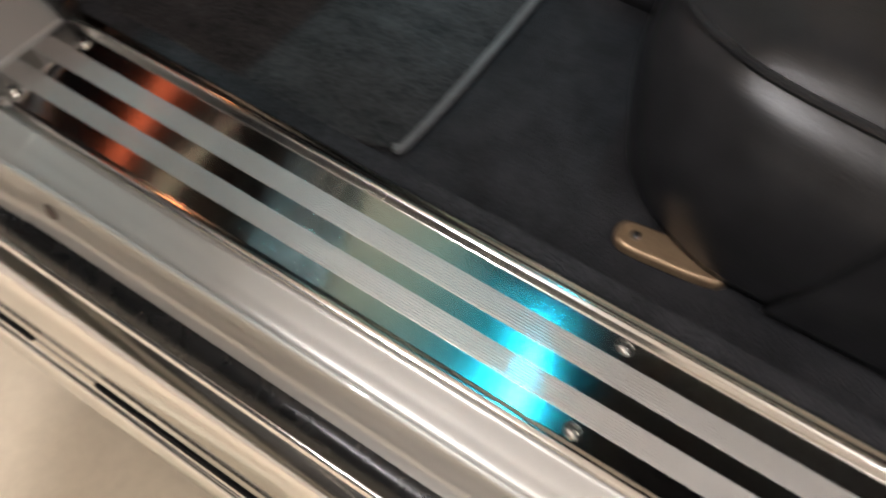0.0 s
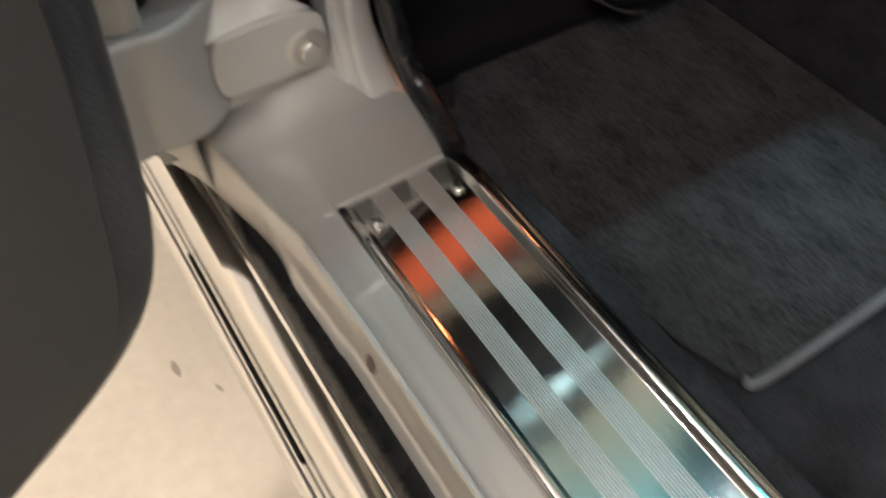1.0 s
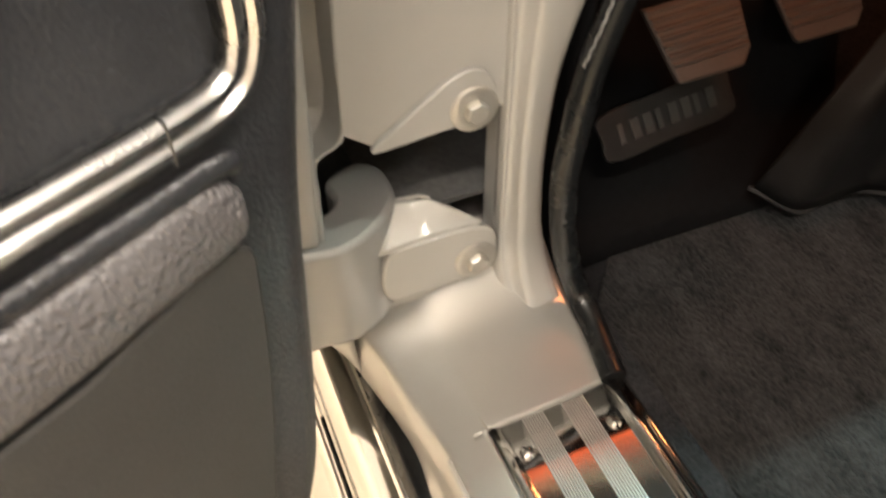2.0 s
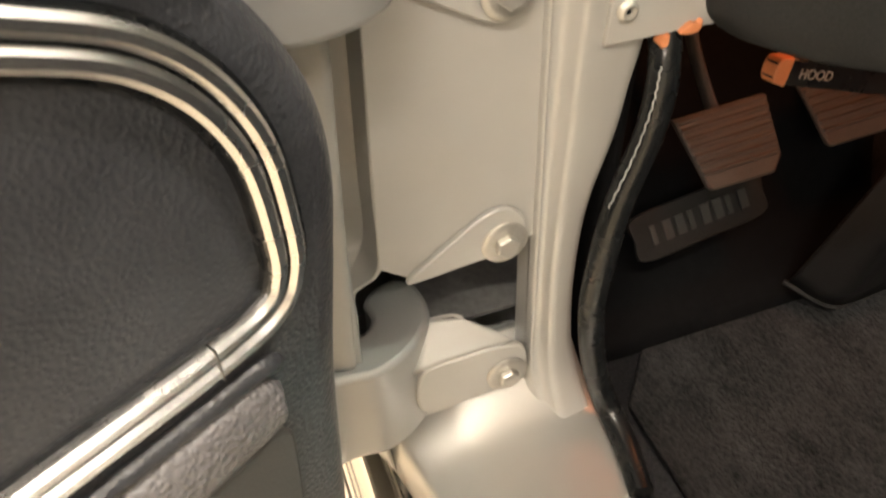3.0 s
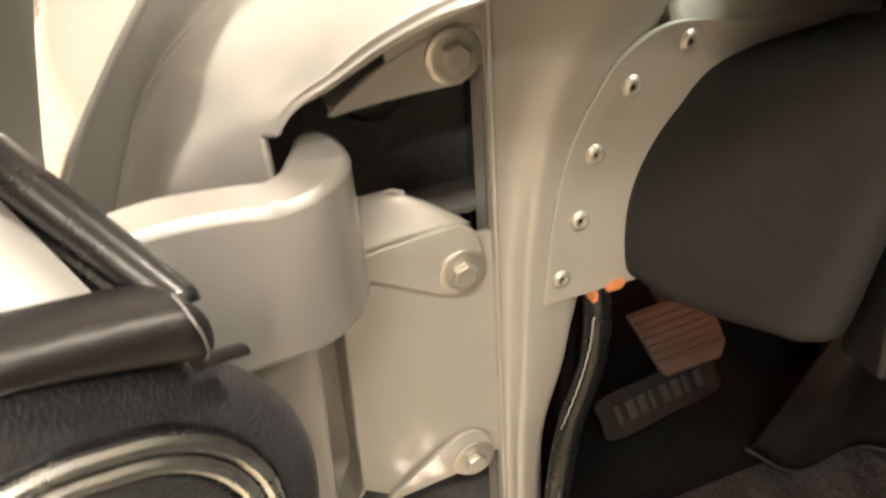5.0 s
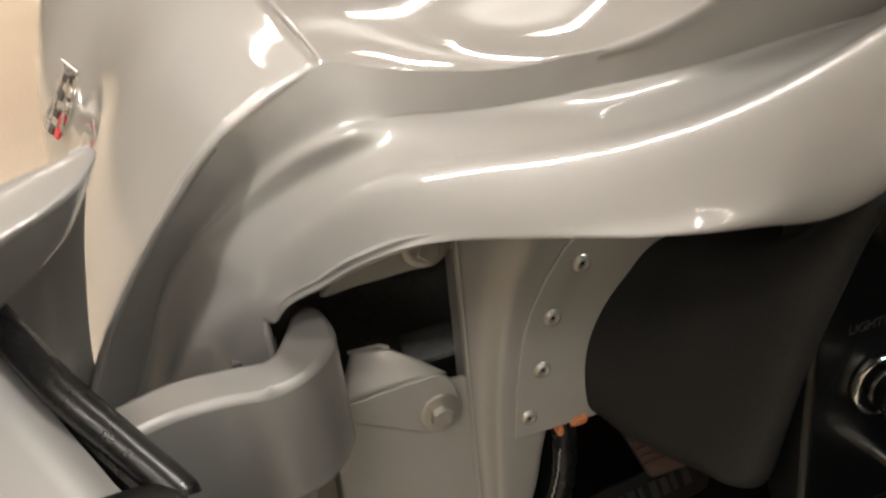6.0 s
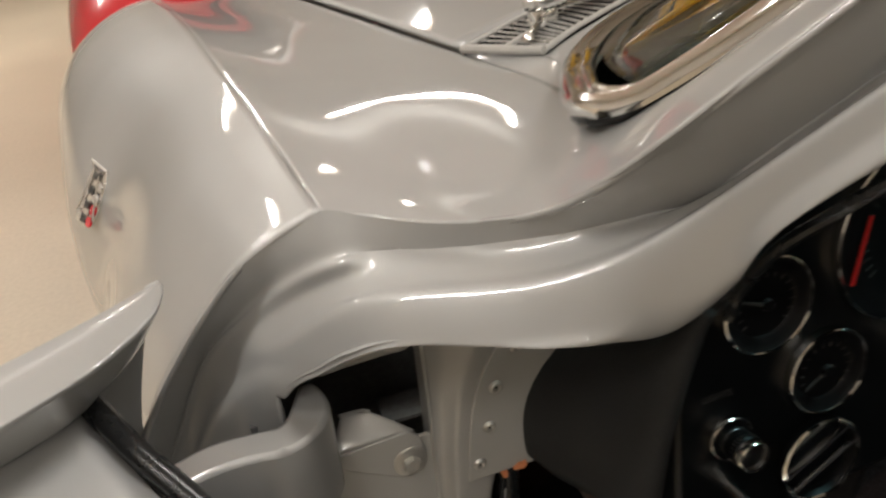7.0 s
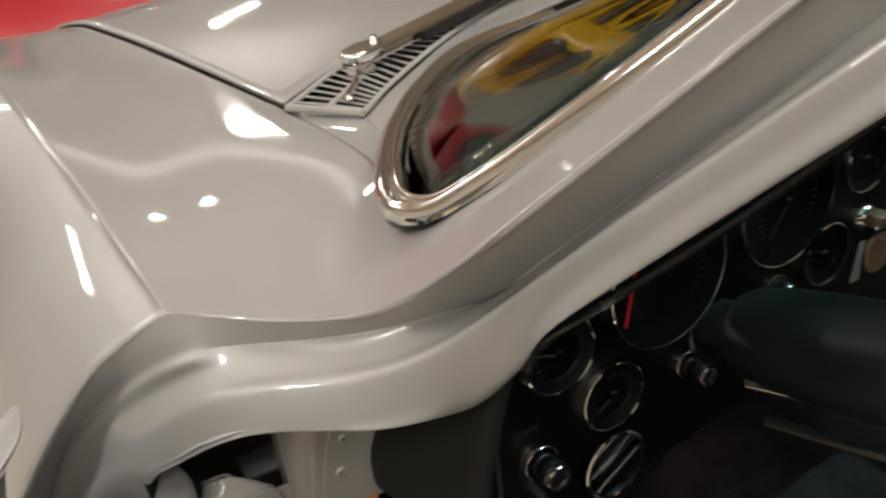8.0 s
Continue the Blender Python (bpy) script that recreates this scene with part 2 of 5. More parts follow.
def fair(rows, turns=4000, hold=1):
    """Relaxes the heights of a sheet to the smoothest run; its border stays."""
    p = np.array(rows, float)
    z = p[..., 2]

    def lap(v):
        out = np.zeros_like(v)
        out[1:-1, 1:-1] = v[2:, 1:-1] + v[:-2, 1:-1] + v[1:-1, 2:] + v[1:-1, :-2] - 4 * v[1:-1, 1:-1]
        return out

    h = hold
    for _ in range(turns):
        z[h:-h, h:-h] -= .03 * lap(lap(z))[h:-h, h:-h]
    return p


def loft(rows, nu, nv):
    """A smooth sheet through rows of control points."""
    rows = [spline(r, nv) for r in rows]
    cols = [spline([r[j] for r in rows], nu) for j in range(nv)]
    bm = bmesh.new()
    grid(bm, [[cols[j][i] for j in range(nv)] for i in range(nu)])
    return bm


def ring_sweep(bm, path, section, closed=True, cap=True, up=(0, 0, 1)):
    """Sweeps a section, pairs of (side, up), along a path."""
    path = [Vector(q) for q in path]
    up = Vector(up)
    rings = []
    for i, q in enumerate(path):
        d = (path[min(i + 1, len(path) - 1)] - path[max(i - 1, 0)]).normalized()
        side = d.cross(up)
        side = side.normalized() if side.length > 1e-4 else Vector((1, 0, 0))
        top = side.cross(d).normalized()
        rings.append([bm.verts.new(q + side * a + top * b) for a, b in section])
    n = len(section)
    for a, b in zip(rings, rings[1:]):
        for i in range(n if closed else n - 1):
            bm.faces.new((a[i], a[(i + 1) % n], b[(i + 1) % n], b[i]))
    if cap and closed:
        bm.faces.new(rings[0][::-1])
        bm.faces.new(rings[-1])
    return bm


def circle(r, n=12, squash=1.0):
    return [(r * math.cos(2 * math.pi * i / n), squash * r * math.sin(2 * math.pi * i / n)) for i in range(n)]


def tube(path, r, n=12, up=(0, 0, 1), squash=1.0):
    return ring_sweep(bmesh.new(), path, circle(r, n, squash), up=up)


def lathe(profile, n=32, m=None):
    """Turns (radius, height) pairs round z, then places it by m."""
    bm = bmesh.new()
    rings = []
    for r, z in profile:
        rings.append([bm.verts.new((r * math.cos(2 * math.pi * i / n), r * math.sin(2 * math.pi * i / n), z)) for i in range(n)] if r > 1e-6 else [bm.verts.new((0, 0, z))])
    for a, b in zip(rings, rings[1:]):
        for i in range(n):
            q = [a[i % len(a)], a[(i + 1) % len(a)], b[(i + 1) % len(b)], b[i % len(b)]]
            q = list(dict.fromkeys(q))
            if len(q) > 2:
                bm.faces.new(q)
    if m is not None:
        bm.transform(m)
    return bm


def slab(outline, low, high, m=None):
    """A closed 2D outline pulled from low to high along the third axis."""
    bm = bmesh.new()
    a = [bm.verts.new((x, y, low)) for x, y in outline]
    b = [bm.verts.new((x, y, high)) for x, y in outline]
    n = len(a)
    bm.faces.new(a[::-1])
    bm.faces.new(b)
    for i in range(n):
        bm.faces.new((a[i], a[(i + 1) % n], b[(i + 1) % n], b[i]))
    if m is not None:
        bm.transform(m)
    return bm


def block(x0, x1, y0, y1, z0, z1, m=None):
    return slab([(x0, y0), (x1, y0), (x1, y1), (x0, y1)], z0, z1, m)


def join(*bms):
    out = bms[0]
    for b in bms[1:]:
        me = bpy.data.meshes.new("tmp")
        b.to_mesh(me)
        out.from_mesh(me)
        bpy.data.meshes.remove(me)
        b.free()
    return out


def basis(origin, x, y, z):
    m = Matrix((Vector(x), Vector(y), Vector(z))).transposed().to_4x4()
    return Matrix.Translation(origin) @ m


def rounded(points, n):
    """A closed smooth outline through 2D points."""
    p = list(points)
    out = []
    for i in range(len(p)):
        a, b, c, d = (np.array(p[(i + k - 1) % len(p)], float) for k in range(4))
        for j in range(n):
            t = j / n
            out.append(tuple(0.5 * (2 * b + (c - a) * t + (2 * a - 5 * b + 4 * c - d) * t * t + (3 * b - a - 3 * c + d) * t ** 3)))
    return out


# xz outline that faces the rear: local x = x, local y = z, pulled towards -y
def facing_rear(y):
    return basis((0, y, 0), (1, 0, 0), (0, 0, 1), (0, -1, 0))


# ---- the room ----
def room():
    part("floor", block(-6, 8, -6, 12, -0.1, 0), FLOOR)
    part("ceiling", block(-6, 8, -6, 12, CEIL, CEIL + 0.1), CEILING)
    for name, b in (("wall_west", (-6.15, -6, -6, 12)), ("wall_east", (8, 8.15, -6, 12)), ("wall_south", (-6.15, 8.15, -6.15, -6)), ("wall_north", (-6.15, 8.15, 12, 12.15))):
        part(name, block(*b, 0, CEIL), WALL)
    for name in ("floor", "ceiling", "wall_west", "wall_east", "wall_south", "wall_north"):
        tagged(bpy.data.objects[name], kind="structure")
    for mx, my, mr in ((-.168, .099, .006), (-.136, .051, .0035), (-.21, .16, .003)):
        part("scuff", slab(rounded([(mr * 2, 0), (mr * .4, mr * .7), (-mr * 2, mr * .3), (-mr * .3, -mr * .6)], 4), 0, .0006, Matrix.Translation((mx, my, 0)) @ Matrix.Rotation(mx * 9, 4, "Z")), SCUFF, bpy.data.objects["floor"])
    tagged(bpy.data.objects["floor"], "beige painted concrete garage floor with faint scuffs", "floor")


room()


def ceiling_light(x, y, length, turn):
    lamp = tagged(new("ceiling_light"), "white hanging strip light with a glowing diffuser", "ceiling light", "ceiling strip lights")
    h = length / 2 + .05
    part("housing", block(-h, h, -0.11, 0.11, -0.57, -0.50), WALL, lamp, edge=0.006)
    part("diffuser", ring_sweep(bmesh.new(), [(.02 - h, 0, -0.585), (h - .02, 0, -0.585)], circle(0.045, 12, 0.4)), TUBEGLOW, lamp)
    for sx in (-.7, .7):
        part("hanger", tube([(sx * h, 0, -.50), (sx * h, 0, 0)], .006, 8, up=(1, 0, 0)), STEEL, lamp)
    lamp.matrix_basis = pose(x, y, CEIL, 0, 0, turn)


for tx, ty, length, turn, watts, upward in TUBES:
    ceiling_light(tx, ty, length, turn)

# ---- the car ----
car = tagged(new("sports_car"), "silver vintage sports coupe with its driver's door standing open", "car")

# Stations of the door opening, from the hinge post up over the cowl and along the windscreen post.
# Each one: skin edge, foot of the step, ledge, roll, lip.
JAMB = [
    ((-.226, .035, .40), (-.204, .035, .40), (-.184, .026, .40), (-.134, -.004, .40), (-.099, -.009, .40)),
    ((-.232, .035, .62), (-.212, .048, .62), (-.204, .042, .62), (-.176, .034, .62), (-.098, -.0105, .62)),
    ((-.222, .035, .72), (-.202, .050, .708), (-.195, .044, .710), (-.170, .034, .712), (-.098, -.0105, .71)),
    ((-.191, .035, .794), (-.1725, .051, .769), (-.1680, .045, .7705), (-.1474, .030, .778), (-.0965, -.016, .775)),
    ((-.155, .033, .848), (-.1402, .050, .8299), (-.1359, .044, .8300), (-.1137, .020, .8219), (-.088, -.024, .826)),
    ((-.107, .028, .905), (-.0998, .036, .8715), (-.0930, .026, .865), (-.0730, -.020, .867), (-.062, -.044, .854)),
    ((-.067, .022, .931), (-.065, .013, .903), (-.058, .000, .895), (-.047, -.036, .895), (-.045, -.058, .870)),
    ((-.036, .012, .949), (-.034, -.008, .920), (-.030, -.024, .915), (-.023, -.058, .912), (-.025, -.074, .883)),
    ((-.005, -.012, .947), (-.009, -.021, .925), (-.004, -.038, .921), (.002, -.076, .917), (-.002, -.092, .890)),
    ((.032, -.053, .9510), (.028, -.051, .932), (.034, -.068, .929), (.035, -.108, .925), (.030, -.124, .899)),
    ((.055, -.085, .9617), (.060, -.088, .946), (.064, -.102, .942), (.062, -.137, .936), (.058, -.153, .907)),
    ((.078, -.117, .9757), (.085, -.121, .959), (.089, -.131, .955), (.087, -.156, .947), (.088, -.170, .911)),
    ((.094, -.158, 1.008), (.116, -.155, .976), (.117, -.159, .974), (.110, -.173, .967), (.122, -.182, .915)),
    ((.113, -.189, 1.041), (.137, -.180, .990), (.138, -.181, .990), (.137, -.186, .991), (.146, -.202, .950)),
    ((.134, -.207, 1.067), (.146, -.196, 1.012), (.147, -.198, 1.013), (.149, -.205, 1.017), (.154, -.226, .996)),
    ((.189, -.254, 1.134), (.192, -.245, 1.078), (.193, -.248, 1.080), (.196, -.258, 1.086), (.201, -.280, 1.068)),
    ((.272, -.325, 1.236), (.262, -.325, 1.182), (.263, -.328, 1.184), (.266, -.340, 1.190), (.271, -.362, 1.172)),
    ((.318, -.366, 1.292), (.302, -.371, 1.240), (.303, -.374, 1.242), (.306, -.386, 1.248), (.311, -.408, 1.230)),
]


def jamb():
    rows = []
    for k, (e, b, v, r, l) in enumerate(JAMB):
        e, b, v, r, l = (np.array(q) for q in (e, b, v, r, l))
        if k > 10:  # the gutter beside the windscreen post is undercut
            deep = np.array((.013, .011, -.002)) * min(1, (k - 10) / 2.5)
            b, v = b + deep, v + .8 * deep
        if k < 5:
            tuck = l + np.array((.003, .020, 0))
        elif k < 12:
            tuck = l + np.array((.004, .045, -.004))
        else:
            tuck = l + np.array((.020, .022, -.004))
        mid = 0.5 * (v + r) + 0.05 * (v - b)
        if k < 9:  # a shallow channel between the crease and the inner ridge
            turn = min(1, max(0, (k - 3) / 4))
            fade = 1 - .09 * k
            mid = mid + fade * ((1 - turn) * np.array((.001, .0030, -.001)) + turn * np.array((0, .002, -.006)))
        under = 0.5 * (r + l) + (0.2 * (l - v) if 4 < k < 12 else 0)
        if k < 4:
            under = under + np.array((.003, .008, 0))
        crest = b * .9 + v * .1
        if 0 < k < 8:  # a narrow raised bead along the foot of the step
            out = np.cross(v - b, np.array(JAMB[k + 1][1]) - np.array(JAMB[k - 1][1]))
            out /= np.linalg.norm(out)
            out = out if out @ np.array((-.3, -.7, .5)) > 0 else -out
            lift = .0028 * min(1, (8 - k) / 3)
            crest, v = .55 * b + .45 * v + lift * out, v - .4 * lift * out
        rows.append([e, e * .93 + b * .07, e * .5 + b * .5, e * .07 + b * .93, crest, v, mid, r, under, l, tuck])
    for _ in range(2):  # even out the roll from station to station
        old = [list(r) for r in rows]
        for k in range(5, len(rows) - 3):
            for c in range(5, 9):
                rows[k][c] = .6 * old[k][c] + .2 * (old[k - 1][c] + old[k + 1][c])
    return hinge_notch(loft(rows, 180, 71))


def hinge_notch(bm):
    """Cuts the ragged opening for the upper hinge arm out of the jamb's inner edge."""
    cut = [(-.0960, .800), (-.0962, .8212), (-.0905, .8235), (-.0865, .8290), (-.0800, .8310), (-.0765, .8375), (-.066, .8420), (-.040, .8420), (-.040, .800)]
    for (x0, z0), (x1, z1) in zip(cut, cut[1:7]):
        side = Vector((z1 - z0, 0, x0 - x1)).normalized()
        near = [f for f in bm.faces if abs(f.calc_center_median().x + .079) < .024 and .792 < f.calc_center_median().z < .852]
        loose = list({e for f in near for e in f.edges}) + list({v for f in near for v in f.verts}) + near
        bmesh.ops.bisect_plane(bm, geom=loose, dist=1e-6, plane_co=(x0, 0, z0), plane_no=side)

    def inside(q):
        odd = False
        for (x0, z0), (x1, z1) in zip(cut, cut[1:] + cut[:1]):
            if (z0 > q.z) != (z1 > q.z) and q.x < x0 + (q.z - z0) / (z1 - z0) * (x1 - x0):
                odd = not odd
        return odd

    bmesh.ops.delete(bm, geom=[f for f in bm.faces if inside(f.calc_center_median())], context="FACES")
    return bm


part("door_jamb", jamb(), SILVER, car, "rolled silver door jamb round the opening", thick=0.004, sharp=60)

COWL = [
    [(-.036, .012, .949), (-.005, -.012, .947), (.032, -.053, .9510), (.074, -.112, .9735), (.094, -.158, 1.008), (.134, -.207, 1.067), (.189, -.254, 1.134), (.272, -.325, 1.236), (.330, -.377, 1.308)],
    [(-.040, .070, .954), (-.003, .045, .9507), (.040, .010, .9498), (.085, -.050, .9602), (.122, -.112, 1.007), (.160, -.152, 1.056), (.215, -.196, 1.117), (.298, -.266, 1.214), (.360, -.320, 1.286)],
    [(-.046, .150, .957), (.005, .130, .9533), (.055, .095, .9485), (.105, .028, .9631), (.150, -.030, .9898), (.176, -.112, 1.035), (.230, -.165, 1.098), (.314, -.235, 1.195), (.376, -.290, 1.268)],
    [(-.055, .280, .961), (.010, .270, .9536), (.075, .245, .9497), (.140, .185, .9577), (.200, .115, .9705)],
    [(-.068, .420, .968), (.015, .420, .9467), (.085, .410, .9430), (.150, .385, .9457), (.205, .365, .943)],
    [(-.085, .620, .972), (-.005, .640, .9465), (.055, .660, .9392), (.108, .680, .9355), (.148, .690, .939)],
    [(-.108, .860, .968), (-.045, .870, .944), (.012, .880, .936), (.064, .885, .937), (.103, .888, .939)],
    [(-.130, 1.060, .945), (-.070, 1.050, .930), (-.015, 1.045, .927), (.032, 1.035, .930), (.066, 1.030, .932)],
    [(-.150, 1.250, .880), (-.100, 1.240, .880), (-.050, 1.230, .880), (-.005, 1.210, .880), (.026, 1.200, .880)],
    [(-.190, 1.650, .690), (-.150, 1.640, .700), (-.110, 1.630, .700), (-.060, 1.610, .700), (-.036, 1.600, .700)],
]
FLANK = [
    [(-.036, .012, .949), (-.070, .022, .931), (-.107, .028, .905), (-.155, .033, .848), (-.191, .035, .794), (-.222, .035, .720), (-.232, .035, .62), (-.226, .035, .40), (-.180, .035, .26)],
    [(-.050, .200, .958), (-.088, .200, .940), (-.130, .200, .910), (-.175, .200, .856), (-.214, .200, .795), (-.243, .200, .720), (-.252, .200, .62), (-.243, .200, .42), (-.196, .200, .26)],
    [(-.068, .420, .968), (-.104, .420, .952), (-.144, .420, .921), (-.188, .420, .868), (-.226, .420, .800), (-.252, .420, .720), (-.262, .420, .62), (-.252, .420, .42), (-.210, .420, .26)],
    [(-.085, .620, .975), (-.130, .620, .963), (-.180, .620, .938), (-.236, .620, .885), (-.277, .620, .815), (-.300, .620, .735), (-.306, .620, .64), (-.296, .620, .48), (-.262, .620, .34)],
    [(-.108, .860, .968), (-.160, .860, .956), (-.216, .860, .930), (-.268, .860, .886), (-.304, .860, .826), (-.320, .860, .745), (-.324, .860, .65), (-.310, .860, .52), (-.295, .860, .42)],
    [(-.130, 1.060, .945), (-.180, 1.060, .934), (-.236, 1.060, .906), (-.284, 1.060, .862), (-.314, 1.060, .806), (-.326, 1.060, .740), (-.328, 1.060, .66), (-.316, 1.060, .58), (-.306, 1.060, .52)],
    [(-.150, 1.250, .880), (-.200, 1.250, .868), (-.250, 1.250, .842), (-.292, 1.250, .802), (-.316, 1.250, .756), (-.324, 1.250, .705), (-.324, 1.250, .66), (-.312, 1.250, .60), (-.302, 1.250, .55)],
    [(-.190, 1.650, .690), (-.220, 1.650, .680), (-.250, 1.650, .660), (-.270, 1.650, .630), (-.280, 1.650, .60), (-.280, 1.650, .56), (-.275, 1.650, .53), (-.268, 1.650, .50), (-.262, 1.650, .48)],
]
MID = 0.615
WINDSCREEN_COWL = [
    [(.215, .065, .972), (.245, .120, .970), (.300, .190, .970), (.450, .300, .970), (.640, .415, .970), (.900, .440, .970), (1.05, .20, .972)],
    [(.235, .155, .966), (.270, .200, .965), (.320, .250, .966), (.472, .360, .967), (.650, .468, .968), (.900, .465, .968), (1.02, .25, .968)],
    [(.250, .236, .960), (.290, .270, .961), (.340, .308, .962), (.493, .420, .963), (.670, .518, .965), (.900, .495, .963), (1.00, .30, .960)],
]


@functools.lru_cache(None)
def cowl_columns(steps):
    rows = [spline(r, steps * (len(r) - 1) + 1) for r in COWL]
    n = len(rows[-1])
    cols = []
    for j in range(len(rows[0])):
        stack = [r[j] for r in rows] if j < n else [r[j] for r in rows[:3]]
        cols.append(spline(stack, steps * (len(stack) - 1) + 1))
    for j, column in enumerate(fair(cols[:n])):
        cols[j] = list(column)
    return cols, n


def cowl_sheet(flipped=False, steps=11):
    """Fender top and cowl; its first rows run on up the windscreen post."""
    cols, n = cowl_columns(steps)
    if flipped:
        cols = [[np.array((2 * MID - q[0], q[1], q[2])) for q in c] for c in cols]
    bm = bmesh.new()
    sheet = grid(bm, [[c[i] for c in cols[:n]] for i in range(len(cols[0]))])
    post = [[bm.verts.new(tuple(q)) for q in c] for c in cols[n:]]
    post = [[sheet[i][n - 1] for i in range(len(cols[n]))]] + post
    for a, b in zip(post, post[1:]):
        for i in range(len(a) - 1):
            bm.faces.new((a[i], b[i], b[i + 1], a[i + 1]))
    return bm


def flip(rows):
    return [[(2 * MID - x, y, z) for x, y, z in r][::-1] for r in rows]


fender = part("fender", join(cowl_sheet(), loft([r[::-1] for r in FLANK], 90, 44)), SILVER, car, "curved silver front fender with a sharp crease", thick=0.004, sharp=60)
part("far_fender", join(cowl_sheet(True, 6), loft(flip([r[::-1] for r in FLANK]), 50, 24)), SILVER, car, "silver front fender of the far side", thick=-0.004, sharp=60)
def cowl_corner():
    """Runs the fender's inner border smoothly on to the foot of the windscreen."""
    cols, n = cowl_columns(11)
    border, beside = cols[n - 1][22:45], cols[n - 2][22:45]
    far = spline([(.152, -.045, .998), (.190, .050, .981), (.228, .140, .969), (.252, .238, .960), (.2065, .366, .942)], len(border))
    rows = []
    for b, s, c in zip(border, beside, far):
        lean = (b - s) / np.linalg.norm(b - s) * np.linalg.norm(c - b)
        row = []
        for j in range(15):
            u = j / 14
            row.append(b * (1 - u) ** 2 * (1 + 2 * u) + c * u * u * (3 - 2 * u) + lean * u * (1 - u) ** 2 + (c - b) * u * u * (u - 1))
        rows.append(row)
    bm = bmesh.new()
    grid(bm, rows)
    return bm


part("cowl_corner", cowl_corner(), SILVER, car, "silver cowl corner beside the windscreen", thick=0.004)
part("cowl_panel", loft(WINDSCREEN_COWL, 24, 80), SILVER, car, "silver cowl panel under the windscreen", thick=0.004)


def hood():
    half = [
        [(.2085, .377, .9425), (.330, .454, .948), (.450, .500, .954), (MID, .548, .962)],
        [(.152, .690, .941), (.300, .720, .951), (.450, .740, .958), (MID, .750, .964)],
        [(.107, .888, .941), (.280, .900, .950), (.450, .910, .957), (MID, .915, .962)],
        [(.070, 1.030, .934), (.260, 1.040, .942), (.450, 1.050, .948), (MID, 1.055, .952)],
        [(.030, 1.201, .882), (.240, 1.220, .888), (.450, 1.230, .892), (MID, 1.235, .894)],
        [(-.032, 1.601, .702), (.200, 1.620, .705), (.450, 1.630, .710), (MID, 1.635, .710)],
    ]
    rows = [spline(r + [(2 * MID - x, y, z) for x, y, z in r[:-1]][::-1], 60) for r in half]
    cols = [spline([r[j] for r in rows], 60) for j in range(60)]
    bm = bmesh.new()
    grid(bm, fair(cols))
    return bm


part("hood", hood(), SILVER, car, "silver hood with a fine shut line", thick=0.006)


def along(line, s):
    """A place on a polyline at the share s of its length in x."""
    xs = [q[0] for q in line]
    x = xs[0] + s * (xs[-1] - xs[0])
    return np.array([x, np.interp(x, xs, [q[1] for q in line]), np.interp(x, xs, [q[2] for q in line])])


def cowl_vent():
    """A louvred grille: two bays of bars across a dark well, with a rim all round."""
    back = spline([(.254, .240, .964), (.336, .312, .964), (.493, .424, .965), (.675, .524, .967)], 30)
    front = spline([(.204, .350, .950), (.329, .436, .956), (.440, .482, .960), (.650, .541, .964)], 30)
    low = np.array((0, 0, -.013))
    base = bmesh.new()
    grid(base, [[b, b + low, f + low, f] for b, f in zip(back, front)])
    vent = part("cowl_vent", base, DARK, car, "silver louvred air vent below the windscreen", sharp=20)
    mid = [.52 * b + .48 * f + np.array((0, 0, .001)) for b, f in zip(back, front)]
    for line, r in ((back, .0036), (front, .0036), (mid[:11], .0034), ([back[0], front[0]], .0052)):
        part("rim", tube([tuple(q + np.array((0, 0, .001))) for q in line], r, 8), SATIN, vent)
    bars = 25
    for i in range(1, bars):
        s = i / bars * 29
        k = min(int(s), 28)
        b = back[k] * (1 - s + k) + back[k + 1] * (s - k)
        f = front[k] * (1 - s + k) + front[k + 1] * (s - k)
        part("slat", ring_sweep(bmesh.new(), [tuple(b), tuple(0.5 * (b + f) + np.array((0, 0, .0012))), tuple(f)], [(-.0022, -.0008), (-.0018, .0007), (.0018, .0007), (.0022, -.0008)]), SATIN, vent)


cowl_vent()

# windscreen: the corner, the foot along the cowl and the post
FOOT = [(.156, -.038, 1.012), (.194, .048, .998), (.245, .130, .986), (.336, .225, .982), (.450, .303, .980), (MID, .345, .978)]
POST = [(.150, -.100, 1.024), (.196, -.143, 1.075), (.262, -.205, 1.150), (.345, -.278, 1.245), (.395, -.322, 1.302)]


def windscreen():
    left = spline([(.158, -.084, 1.028)] + [tuple(np.array(q) + np.array((.003, .002, -.002))) for q in POST[1:]], 20)
    foot = spline(FOOT, 20)
    rows = []
    n = 20
    top = spline([left[-1], (.455, -.390, 1.330), (.52, -.425, 1.338), (MID, -.450, 1.344)], n)
    for i in range(n):
        s = i / (n - 1)
        side, centre = left[i], np.array((MID, .345 - .795 * s, .978 + .366 * s))
        row = []
        for j in range(n):
            q = j / (n - 1)
            bottom_to_top = foot[j] * (1 - s) + top[j] * s
            straight_b = foot[0] * (1 - q) + foot[-1] * q
            straight_t = top[0] * (1 - q) + top[-1] * q
            sides = side * (1 - q) + centre * q
            corners = (straight_b * (1 - s) + straight_t * s)
            bulge = 4 * s * (1 - s) * (1 - q) * .012
            row.append(bottom_to_top + sides - corners + bulge * np.array((-.25 * (1 - q), .45, .85)))
        rows.append(row)
    full = [r + [np.array((2 * MID - q[0], q[1], q[2])) for q in r[:-1]][::-1] for r in rows]
    bm = bmesh.new()
    grid(bm, full)
    return bm


screen = part("windscreen", windscreen(), GLASS, car, "green-tinted windscreen glass in a chrome surround", thick=0.005)


